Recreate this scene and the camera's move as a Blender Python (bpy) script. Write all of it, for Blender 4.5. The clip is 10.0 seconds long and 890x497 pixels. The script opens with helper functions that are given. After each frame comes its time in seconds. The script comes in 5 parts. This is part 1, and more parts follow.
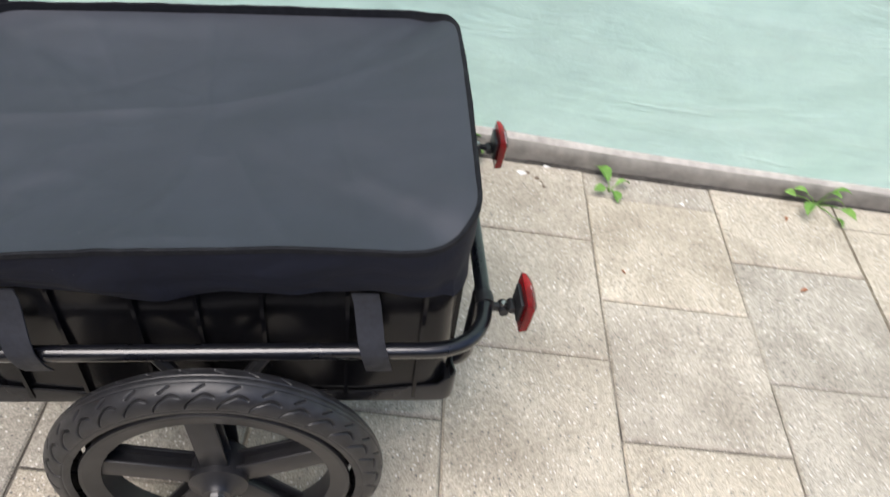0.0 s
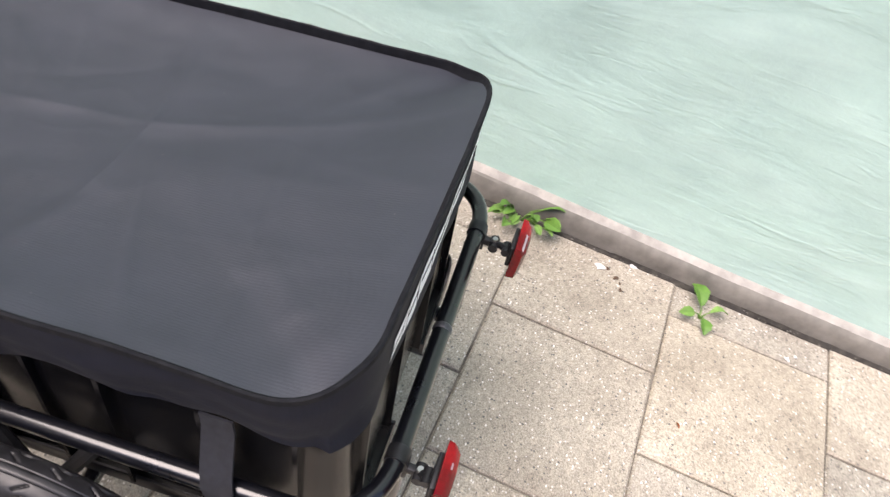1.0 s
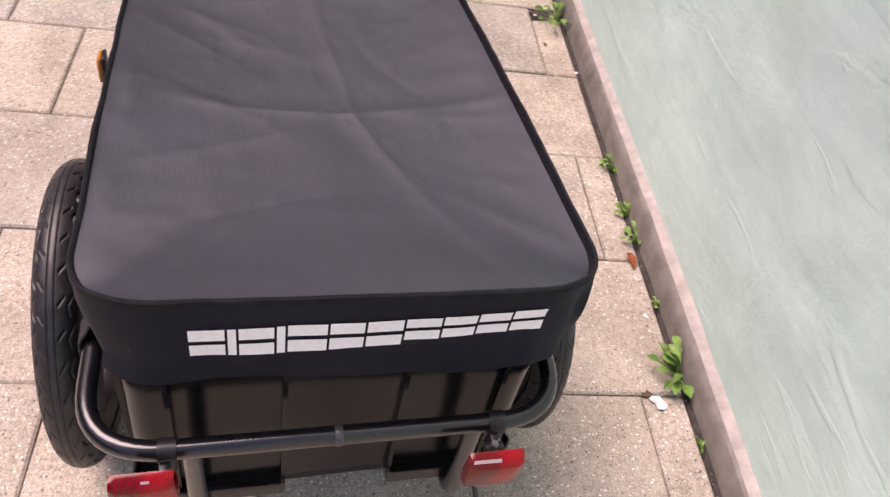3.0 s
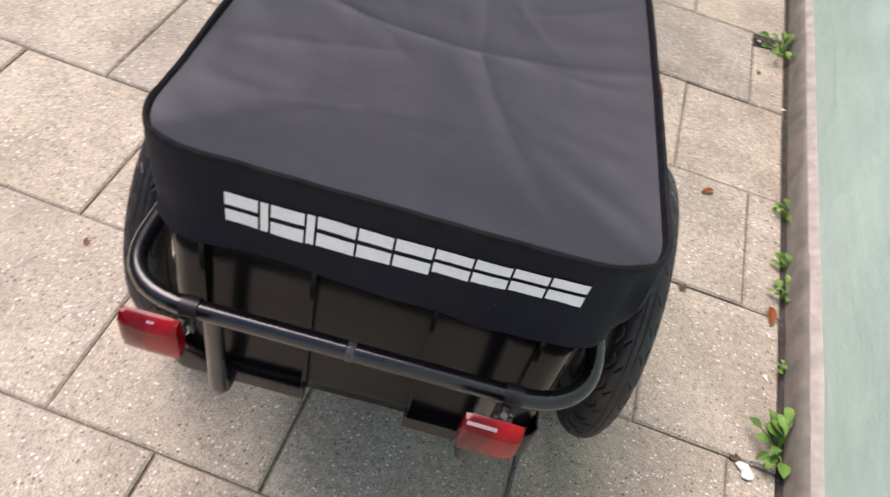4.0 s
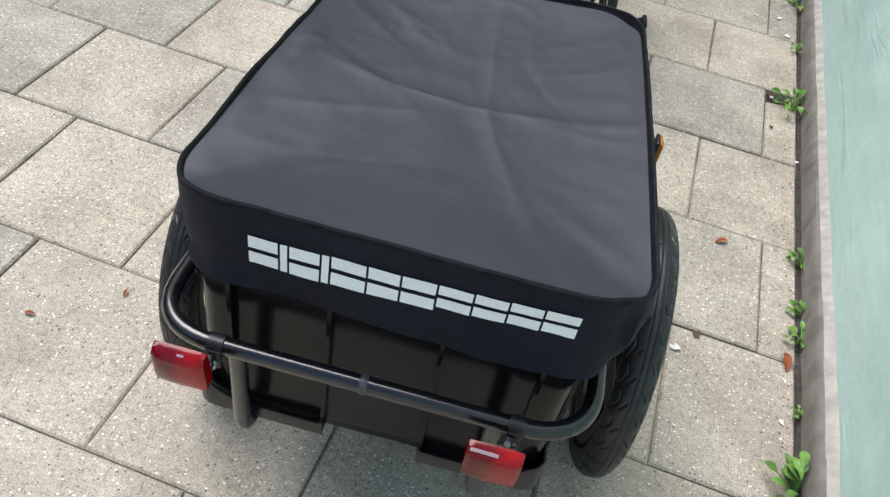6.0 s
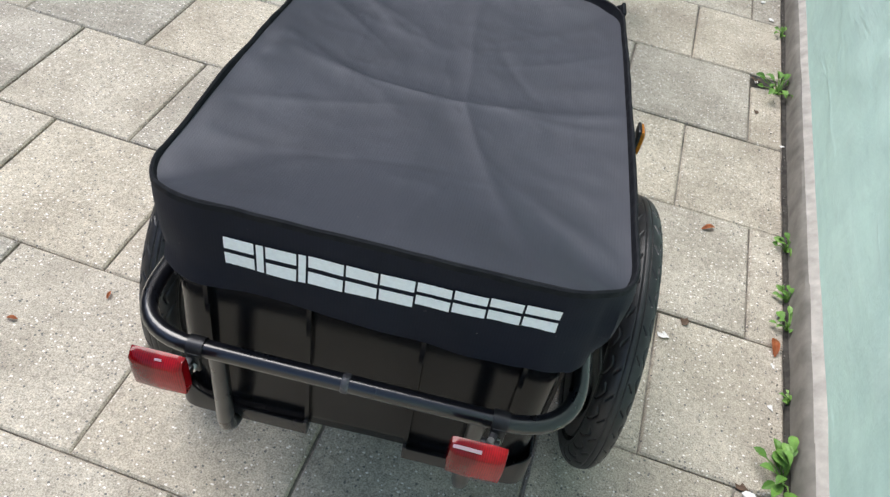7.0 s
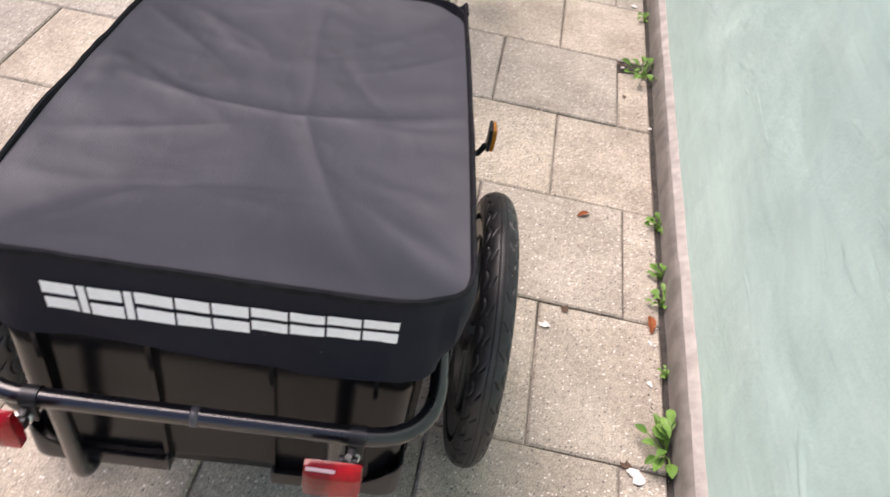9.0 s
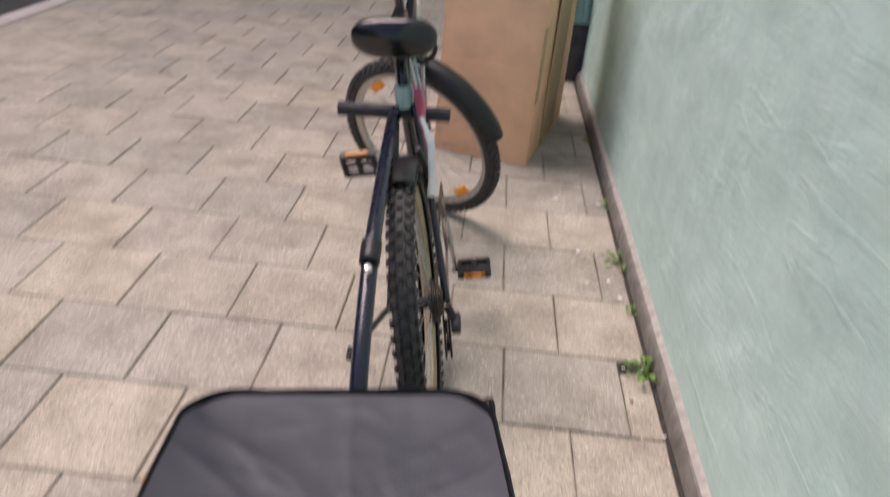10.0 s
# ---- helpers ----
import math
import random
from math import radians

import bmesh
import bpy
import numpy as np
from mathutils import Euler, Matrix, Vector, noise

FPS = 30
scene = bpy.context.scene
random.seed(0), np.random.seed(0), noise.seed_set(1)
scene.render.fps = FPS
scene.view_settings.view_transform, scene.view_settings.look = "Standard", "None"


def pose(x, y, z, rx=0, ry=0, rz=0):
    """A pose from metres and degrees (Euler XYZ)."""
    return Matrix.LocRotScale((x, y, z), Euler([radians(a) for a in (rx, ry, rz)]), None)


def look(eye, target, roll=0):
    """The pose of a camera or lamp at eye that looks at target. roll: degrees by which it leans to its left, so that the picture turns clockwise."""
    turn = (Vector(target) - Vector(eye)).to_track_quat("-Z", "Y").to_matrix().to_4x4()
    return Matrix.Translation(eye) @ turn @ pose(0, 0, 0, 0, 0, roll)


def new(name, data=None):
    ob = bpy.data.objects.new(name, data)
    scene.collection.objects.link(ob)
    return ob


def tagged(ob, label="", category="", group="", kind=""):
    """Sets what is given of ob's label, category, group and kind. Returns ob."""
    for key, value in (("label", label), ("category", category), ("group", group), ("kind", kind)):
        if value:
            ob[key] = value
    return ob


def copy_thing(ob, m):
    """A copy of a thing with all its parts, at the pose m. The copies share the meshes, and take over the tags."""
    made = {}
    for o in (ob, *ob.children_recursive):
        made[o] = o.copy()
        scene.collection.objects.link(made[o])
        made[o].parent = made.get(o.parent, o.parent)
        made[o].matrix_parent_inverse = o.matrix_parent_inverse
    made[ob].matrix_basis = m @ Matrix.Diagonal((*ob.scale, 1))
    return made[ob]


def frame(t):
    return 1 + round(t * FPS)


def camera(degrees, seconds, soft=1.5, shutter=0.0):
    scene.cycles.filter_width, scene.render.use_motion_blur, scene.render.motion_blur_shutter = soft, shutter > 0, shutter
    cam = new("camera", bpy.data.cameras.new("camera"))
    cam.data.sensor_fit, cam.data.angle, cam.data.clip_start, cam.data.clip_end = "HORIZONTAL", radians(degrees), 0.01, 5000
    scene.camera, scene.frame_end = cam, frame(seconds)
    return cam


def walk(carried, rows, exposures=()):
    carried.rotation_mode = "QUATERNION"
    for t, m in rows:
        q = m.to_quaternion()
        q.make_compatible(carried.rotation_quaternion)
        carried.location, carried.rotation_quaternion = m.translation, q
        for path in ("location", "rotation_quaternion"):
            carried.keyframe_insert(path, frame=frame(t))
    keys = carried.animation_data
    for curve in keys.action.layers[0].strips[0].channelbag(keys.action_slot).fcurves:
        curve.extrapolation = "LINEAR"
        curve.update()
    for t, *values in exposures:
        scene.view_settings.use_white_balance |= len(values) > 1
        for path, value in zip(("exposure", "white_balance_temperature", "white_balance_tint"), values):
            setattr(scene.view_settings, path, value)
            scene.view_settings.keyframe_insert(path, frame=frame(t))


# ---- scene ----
cam = camera(60.9, 10.0, soft=1.35, shutter=0.24)
PATH = [
    (0, (-1.335, -0.164, 1.057), (0.059, -0.336, -0.362), 12.4),
    (0.2, (-1.33, -0.196, 1.026), (0.148, -0.216, -0.32), 11.7),
    (0.3, (-1.297, -0.206, 1.016), (0.171, -0.156, -0.341), 13.4),
    (0.4, (-1.26, -0.22, 1.011), (0.206, -0.118, -0.344), 14.3),
    (0.6, (-1.176, -0.275, 1.0), (0.271, -0.171, -0.377), 16.4),
    (0.7, (-1.143, -0.3, 1.010), (0.285, -0.203, -0.384), 16.4),
    (1, (-1.064, -0.339, 1.01), (0.273, -0.111, -0.46), 16.2),
    (1.2, (-1.017, -0.405, 1.017), (0.246, -0.008, -0.481), 14.8),
    (1.4, (-0.986, -0.476, 1.02), (0.257, 0.081, -0.444), 13.9),
    (1.6, (-0.948, -0.537, 1.039), (0.241, 0.173, -0.4), 14.0),
    (1.8, (-0.903, -0.563, 1.05), (0.271, 0.263, -0.343), 13.4),
    (2, (-0.828, -0.562, 1.037), (0.333, 0.367, -0.301), 14.1),
    (2.2, (-0.761, -0.553, 1.036), (0.392, 0.369, -0.319), 18.2),
    (2.3, (-0.753, -0.562, 1.04), (0.307, 0.424, -0.333), 17.4),
    (2.5, (-0.719, -0.571, 1.033), (0.14, 0.55, -0.384), 18.2),
    (2.7, (-0.683, -0.626, 1.029), (-0.067, 0.637, -0.393), 16.2),
    (3.8, (-0.532, -0.613, 0.991), (-0.491, 0.696, -0.521), 16.4),
    (4, (-0.508, -0.63, 0.979), (-0.622, 0.652, -0.552), 16.2),
    (4.5, (-0.486, -0.655, 0.996), (-0.779, 0.636, -0.503), 15.0),
    (5, (-0.468, -0.67, 1.006), (-0.747, 0.663, -0.459), 11.7),
    (5.5, (-0.473, -0.675, 1.012), (-0.732, 0.691, -0.425), 11.7),
    (7, (-0.46, -0.661, 1.012), (-0.69, 0.695, -0.441), 10.8),
    (7.5, (-0.456, -0.658, 1.011), (-0.658, 0.689, -0.453), 10.9),
    (8, (-0.455, -0.662, 1.007), (-0.631, 0.669, -0.475), 11.1),
    (8.5, (-0.445, -0.659, 1.008), (-0.6, 0.666, -0.482), 10.8),
    (8.8, (-0.42, -0.643, 1.014), (-0.501, 0.714, -0.452), 11.7),
    (9, (-0.391, -0.631, 1.028), (-0.416, 0.77, -0.4), 11.6),
    (9.2, (-0.365, -0.618, 1.04), (-0.369, 0.829, -0.34), 9.8),
    (9.5, (-0.349, -0.593, 1.091), (-0.395, 0.909, -0.229), 4.7),
    (9.6, (-0.373, -0.567, 1.105), (-0.424, 0.95, -0.197), 3.7),
    (9.7, (-0.384, -0.549, 1.124), (-0.473, 1.005, -0.131), 2.7),
    (9.8, (-0.417, -0.519, 1.131), (-0.508, 1.099, -0.041), 4.5),
    (9.9, (-0.457, -0.521, 1.172), (-0.552, 1.168, 0.106), 5.3),
    (10, (-0.505, -0.484, 1.2), (-0.565, 1.273, 0.245), 5.2),
]
LIGHT = [
    (0.0, 0.45, 6450, 14),
    (0.5, 0.65, 6720, 17),
    (1.0, 0.65, 6800, 21),
    (1.5, 0.63, 6950, 25),
    (2.0, 0.61, 7350, 35),
    (2.7, 0.57, 7400, 41),
    (3.8, 0.46, 7000, 27),
    (4.1, 0.44, 6900, 23),
    (4.7, 0.36, 6380, 12),
    (7.6, 0.42, 6250, 11),
    (8.6, 0.44, 6450, 14),
    (9.0, 0.62, 6950, 27),
    (9.3, 0.46, 7300, 32),
    (9.6, 0.30, 7500, 36),
    (10.0, 0.15, 6950, 27),
]
walk(cam, [(t, look(eye, target, roll)) for t, eye, target, roll in PATH], LIGHT)

# ================= fitted sizes =================
PLZ = 0.042                      # height of the plinth's front
FX = 0.0135                      # foot of the plinth
LOGO = (-0.134, 0.169, 0.5020, 0.4675)   # printed band on the rear skirt: left, right, top and bottom
BOXZ, BOXW, BOXL = 0.2245, 0.195, 0.274     # floor of the cargo box and its half sizes there
BOXX, BOXY = 0.003, -0.057                  # its middle
RAILZ, RAILY, RAILX = 0.366, 0.366, 0.226
LEGX, LEGZ = 0.132, 0.2145
AXLEY, WHEELR, WHEELX = -0.058, 0.193, (-0.277, 0.292)
STRAPS = (-0.232, 0.132)
SCREWX = 0.152
TOW = [(-0.640, 0.35, 0.36), (-0.650, 0.43, 0.470), (-0.666, 0.615, 0.580), (-0.694, 1.0, 0.628), (-0.706, 1.19, 0.633)]
BIKE = pose(-0.547, 0.914, 0, 0, 0, 3.9) @ pose(0, 0, 0, 0, -10.0, 0)
BIKER = 0.305
CRANK = -92.0
SEATT = 0.705
SADDLE = (-0.002, 0.285, 0.830)
STEER = 57.0
KICK = (-0.780, 1.09, 0.0)
CARTON = pose(-0.408, 2.94, 0, 0, 0, -14)
SLABX = -0.225
GREEN = "small green weed growing at the foot of the plinth"
WEEDS = [
    (-0.010, 0.035, 0.066, 20, 1, "leafy bright green weed growing from the wall joint", 180, 190, 0.6),
    (-0.006, -0.272, 0.058, 7, 2, "broad-leaved green weed growing from the wall joint", 140, 100, 0.62),
    (-0.006, -0.284, 0.068, 9, 3, "broad-leaved green weed growing from the wall joint", 240, 100, 0.6),
    (-0.066, -0.655, 0.092, 4, 4, "four-leaved green weed growing in a slab joint", 200, 360, 0.62),
    (-0.010, -1.16, 0.085, 8, 5, "broad-leaved green weed growing from the wall joint", 180, 180, 0.5),
    (-0.022, 1.140, 0.062, 18, 6, "leafy green weed in the broken slab corner", 200, 300, 0.6),
    (-0.002, 0.185, 0.022, 6, 7, GREEN, 180, 200, 0.7),
    (-0.002, 0.350, 0.032, 9, 8, GREEN, 180, 200, 0.7),
    (-0.002, 0.420, 0.028, 8, 9, GREEN, 180, 200, 0.7),
    (-0.002, 0.560, 0.032, 9, 10, GREEN, 180, 200, 0.7),
    (-0.010, 1.440, 0.032, 7, 12, GREEN, 180, 200, 0.6),
    (-0.020, 1.740, 0.050, 10, 13, GREEN, 190, 240, 0.6),
    (-0.010, 2.180, 0.035, 6, 14, GREEN, 190, 240, 0.6),
    (-0.010, -0.085, 0.020, 5, 15, GREEN, 180, 200, 0.7),
    (-0.012, 2.880, 0.035, 7, 16, GREEN, 190, 240, 0.6),
]
SCRAPS = [(-0.206, 0.243, 0.022, 1), (-0.044, -0.017, 0.030, 2), (0.002, 0.912, 0.012, 3), (0.0, -0.516, 0.016, 4), (-0.015, 0.255, 0.010, 5), (-0.018, 0.165, 0.014, 6), (-0.060, 1.165, 0.016, 7),
          (-0.025, 2.21, 0.03, 8), (-0.189, 2.22, 0.028, 9), (-0.133, 1.80, 0.020, 10), (-1.54, 3.125, 0.03, 11), (-0.16, 3.54, 0.06, 12), (-0.065, -0.82, 0.014, 13), (-0.052, -0.835, 0.009, 14), (-0.035, -0.455, 0.020, 15),
          (-0.120, 1.60, 0.016, 16), (-0.050, 1.62, 0.018, 17), (-0.025, 1.52, 0.022, 18)]
TWIGS = [(-0.060, 0.000, 0.020, 1), (-0.045, -0.49, 0.012, 2), (-0.070, -0.505, 0.010, 3), (-0.030, -0.47, 0.009, 11), (-0.055, -0.50, 0.007, 12), (-0.062, 1.168, 0.016, 5), (-0.048, 1.160, 0.014, 6), (-0.056, 1.178, 0.012, 9), (-0.070, 1.180, 0.010, 10), (-0.17, 0.292, 0.026, 7), (-0.06, 1.03, 0.018, 8)]
DRY = [(-0.012, 0.276, 0.042, 5, 1), (-0.160, 0.548, 0.030, -60, 2), (-1.204, -0.141, 0.018, -80, 4), (-1.09, -0.052, 0.016, 10, 5), (-0.29, -1.03, 0.020, 200, 6), (-0.058, -1.068, 0.018, 70, 7), (-0.295, -0.65, 0.012, 120, 8)]

# ================= light =================
world = bpy.data.worlds.new("sky")
scene.world = world
world.use_nodes = True
wn = world.node_tree
wn.nodes.clear()
sky = wn.nodes.new("ShaderNodeTexSky")
sky.sky_type = "NISHITA"
sky.sun_disc = False
sky.sun_elevation, sky.sun_rotation = radians(62), radians(-54)
sky.air_density, sky.dust_density, sky.ozone_density = 1.0, 2.0, 1.3
bg = wn.nodes.new("ShaderNodeBackground")
bg.inputs["Strength"].default_value = 0.15
out = wn.nodes.new("ShaderNodeOutputWorld")
wn.links.new(sky.outputs[0], bg.inputs[0])
wn.links.new(bg.outputs[0], out.inputs[0])

sun_data = bpy.data.lights.new("sun", "SUN")
sun_data.energy, sun_data.angle, sun_data.color = 3.0, radians(45), (1.0, 0.955, 0.89)
sun = new("sun", sun_data)
sun.matrix_world = look((-2.3, 1.7, 5.4), (0, 0, 0))


# ================= materials =================
def mat(name, color, rough=0.6, metal=0.0, spec=0.5, sheen=0.0, coat=0.0):
    m = bpy.data.materials.new(name)
    m.use_nodes = True
    b = m.node_tree.nodes["Principled BSDF"]
    b.inputs["Base Color"].default_value = (*color, 1)
    b.inputs["Roughness"].default_value = rough
    b.inputs["Metallic"].default_value = metal
    b.inputs["Specular IOR Level"].default_value = spec
    b.inputs["Sheen Weight"].default_value = sheen
    b.inputs["Coat Weight"].default_value = coat
    return m


def nd(m, kind, **kw):
    n = m.node_tree.nodes.new(kind)
    for k, v in kw.items():
        n.inputs[k.replace("_", " ")].default_value = v
    return n


def ln(m, a, b):
    m.node_tree.links.new(a, b)


def coords(m, scale=(1, 1, 1), world_space=False, rot=(0, 0, 0)):
    if world_space:
        src = m.node_tree.nodes.new("ShaderNodeNewGeometry").outputs["Position"]
    else:
        src = m.node_tree.nodes.new("ShaderNodeTexCoord").outputs["Object"]
    mp = m.node_tree.nodes.new("ShaderNodeMapping")
    mp.inputs["Scale"].default_value = scale
    mp.inputs["Rotation"].default_value = rot
    ln(m, src, mp.inputs["Vector"])
    return mp.outputs[0]


def noise_tex(m, vec, scale, detail=4.0, rough=0.55, distortion=0.0):
    n = nd(m, "ShaderNodeTexNoise", Scale=scale, Detail=detail, Roughness=rough, Distortion=distortion)
    ln(m, vec, n.inputs["Vector"])
    return n.outputs["Fac"]


def ramp(m, fac, stops):
    r = m.node_tree.nodes.new("ShaderNodeValToRGB")
    e = r.color_ramp.elements
    while len(e) < len(stops):
        e.new(0.5)
    for s, (p, c) in zip(e, stops):
        s.position = p
        s.color = (*c, 1) if len(c) == 3 else c
    ln(m, fac, r.inputs[0])
    return r.outputs[0]


def mix(m, fac, a, b, mode="MIX"):
    n = m.node_tree.nodes.new("ShaderNodeMix")
    n.data_type = "RGBA"
    n.blend_type = mode
    for sock, v in ((n.inputs[0], fac), (n.inputs[6], a), (n.inputs[7], b)):
        if isinstance(v, (int, float)):
            sock.default_value = v
        elif isinstance(v, tuple):
            sock.default_value = (*v, 1)
        else:
            ln(m, v, sock)
    return n.outputs[2]


def bump(m, height, strength=0.3, distance=0.002, under=None):
    n = nd(m, "ShaderNodeBump", Strength=strength, Distance=distance)
    ln(m, height, n.inputs["Height"])
    if under is not None:
        ln(m, under, n.inputs["Normal"])
    return n.outputs[0]


def bsdf(m):
    return m.node_tree.nodes["Principled BSDF"]


def specks(m, v, scale, size, share):
    """Mask of scattered grains: a dot of the given size in a share of the cells."""
    vor = nd(m, "ShaderNodeTexVoronoi", Scale=scale)
    ln(m, v, vor.inputs["Vector"])
    dot = ramp(m, vor.outputs["Distance"], [(size * 0.75, (1, 1, 1)), (size, (0, 0, 0))])
    sep = m.node_tree.nodes.new("ShaderNodeSeparateColor")
    ln(m, vor.outputs["Color"], sep.inputs[0])
    pick = ramp(m, sep.outputs[0], [(share - 0.02, (1, 1, 1)), (share, (0, 0, 0))])
    return mix(m, 1.0, dot, pick, "MULTIPLY")


def slab_material():
    m = mat("exposed_aggregate_concrete", (0.4, 0.38, 0.34), 0.85, spec=0.3)
    v = coords(m, world_space=True)
    info = m.node_tree.nodes.new("ShaderNodeObjectInfo")
    base = ramp(m, noise_tex(m, v, 9, 5), [(0.3, (0.395, 0.362, 0.308)), (0.7, (0.515, 0.478, 0.412))])
    tone = ramp(m, info.outputs["Random"], [(0.0, (0.86, 0.87, 0.88)), (0.4, (0.97, 0.96, 0.95)), (1.0, (1.08, 1.05, 1.0))])
    col = mix(m, 1.0, base, tone, "MULTIPLY")
    grit = noise_tex(m, v, 380, 2, 0.7)
    mid = noise_tex(m, v, 95, 4, 0.7)
    col = mix(m, 1.0, col, ramp(m, grit, [(0.30, (0.66, 0.65, 0.64)), (0.5, (1, 1, 1)), (0.70, (1.32, 1.31, 1.28))]), "MULTIPLY")
    col = mix(m, 1.0, col, ramp(m, mid, [(0.30, (0.74, 0.73, 0.72)), (0.5, (1, 1, 1)), (0.70, (1.16, 1.155, 1.14))]), "MULTIPLY")
    col = mix(m, specks(m, v, 115, 0.25, 0.20), col, (0.17, 0.165, 0.155))
    col = mix(m, specks(m, v, 190, 0.30, 0.14), col, (0.19, 0.185, 0.175))
    col = mix(m, specks(m, coords(m, (1, 1.7, 1), True, (0, 0, 0.6)), 75, 0.20, 0.30), col, (0.90, 0.87, 0.82))
    col = mix(m, specks(m, v, 150, 0.28, 0.24), col, (0.80, 0.77, 0.72))
    stain = ramp(m, noise_tex(m, v, 3.3, 6, 0.65), [(0.38, (0.80, 0.79, 0.78)), (0.56, (1, 1, 1))])
    col = mix(m, 1.0, col, stain, "MULTIPLY")
    ln(m, col, bsdf(m).inputs["Base Color"])
    ln(m, bump(m, mid, 0.25, 0.003, bump(m, grit, 0.45, 0.0015)), bsdf(m).inputs["Normal"])
    return m


def plaster_material():
    m = mat("green_painted_plaster", (0.42, 0.60, 0.52), 0.62, spec=0.3)
    tilt = (radians(-20), 0, 0)
    v = coords(m, (1, 0.30, 1.0), True, tilt)
    v0 = coords(m, (1, 1, 1), True)
    stroke = noise_tex(m, v, 7.5, 7, 0.62, 0.9)
    broad = noise_tex(m, v0, 1.7, 4, 0.55)
    col = ramp(m, stroke, [(0.28, (0.485, 0.690, 0.625)), (0.5, (0.535, 0.745, 0.680)), (0.74, (0.585, 0.785, 0.725))])
    col = mix(m, 1.0, col, ramp(m, broad, [(0.3, (0.92, 0.93, 0.94)), (0.7, (1.05, 1.05, 1.05))]), "MULTIPLY")
    fleck = ramp(m, noise_tex(m, coords(m, (1, 0.32, 1.2), True, tilt), 14, 5, 0.7, 0.6), [(0.64, (0, 0, 0)), (0.74, (0.45, 0.45, 0.45))])
    col = mix(m, fleck, col, (0.58, 0.71, 0.65))
    drag = ramp(m, noise_tex(m, coords(m, (1, 0.22, 1.4), True, tilt), 16, 6, 0.68, 1.4), [(0.32, (0.94, 0.945, 0.95)), (0.5, (1, 1, 1)), (0.68, (1.04, 1.035, 1.03))])
    col = mix(m, 1.0, col, drag, "MULTIPLY")
    mottle = ramp(m, noise_tex(m, coords(m, (1, 0.6, 1.0), True, tilt), 11, 7, 0.7, 0.8), [(0.32, (0.93, 0.94, 0.945)), (0.5, (1, 1, 1)), (0.68, (1.06, 1.06, 1.05))])
    col = mix(m, 1.0, col, mottle, "MULTIPLY")
    ln(m, col, bsdf(m).inputs["Base Color"])
    scratch = noise_tex(m, coords(m, (1, 0.20, 1.4), True, tilt), 40, 4, 0.6, 1.2)
    patch = ramp(m, noise_tex(m, v0, 4.5, 3), [(0.42, (0, 0, 0)), (0.62, (1, 1, 1))])
    b0 = bump(m, mix(m, 1.0, scratch, patch, "MULTIPLY"), 0.34, 0.005)
    b1 = bump(m, stroke, 0.34, 0.010, b0)
    ridge = noise_tex(m, coords(m, (1, 0.22, 1.3), True, tilt), 13, 3, 0.5, 1.2)
    b2 = bump(m, ramp(m, ridge, [(0.60, (0, 0, 0)), (0.72, (1, 1, 1))]), 0.20, 0.005, b1)
    ln(m, bump(m, noise_tex(m, v0, 150, 4, 0.7), 0.22, 0.002, b2), bsdf(m).inputs["Normal"])
    return m


def fabric_material(name, color, rough=0.62, spec=0.5, sheen=0.25, ior=1.5):
    m = mat(name, color, rough, spec=spec, sheen=sheen)
    bsdf(m).inputs["Sheen Roughness"].default_value = 0.4
    bsdf(m).inputs["IOR"].default_value = ior
    v = coords(m)
    w1 = nd(m, "ShaderNodeTexWave", Scale=300.0)
    ln(m, coords(m, (1, 0.35, 0)), w1.inputs["Vector"])
    w2 = nd(m, "ShaderNodeTexWave", Scale=300.0)
    ln(m, coords(m, (0.35, -1, 0)), w2.inputs["Vector"])
    weave = mix(m, 0.5, w1.outputs["Color"], w2.outputs["Color"])
    dust = noise_tex(m, v, 6, 6, 0.65)
    c = tuple(color)
    col = ramp(m, dust, [(0.3, tuple(0.85 * k for k in c)), (0.75, tuple(1.35 * k for k in c))])
    col = mix(m, 1.0, col, ramp(m, weave, [(0.2, (0.9, 0.9, 0.905)), (0.8, (1.1, 1.1, 1.095))]), "MULTIPLY")
    speck = ramp(m, noise_tex(m, v, 140, 2, 0.6), [(0.76, (0, 0, 0)), (0.80, (0.35, 0.35, 0.35))])
    col = mix(m, speck, col, (0.25, 0.24, 0.23))
    ln(m, col, bsdf(m).inputs["Base Color"])
    crumple = noise_tex(m, coords(m, (1, 0.7, 1), False, (0, 0, 0.5)), 8, 3, 0.5, 0.4)
    fine = bump(m, noise_tex(m, v, 24, 4), 0.09, 0.004, bump(m, weave, 0.22, 0.0004))
    ln(m, bump(m, crumple, 0.22, 0.010, fine), bsdf(m).inputs["Normal"])
    return m


def worn(name, color, rough, metal=0.0, scale=40.0, spread=0.25, spec=0.5, bumpy=0.06, coat=0.0):
    m = mat(name, color, rough, metal, spec, coat=coat)
    v = coords(m)
    n = noise_tex(m, v, scale, 5, 0.6)
    col = ramp(m, n, [(0.3, tuple(k * (1 - spread) for k in color)), (0.72, tuple(k * (1 + spread) for k in color))])
    ln(m, col, bsdf(m).inputs["Base Color"])
    r = ramp(m, noise_tex(m, v, scale * 0.4, 4), [(0.3, (rough * 0.8,) * 3), (0.7, (min(1, rough * 1.25),) * 3)])
    ln(m, r, bsdf(m).inputs["Roughness"])
    ln(m, bump(m, n, bumpy, 0.001), bsdf(m).inputs["Normal"])
    return m


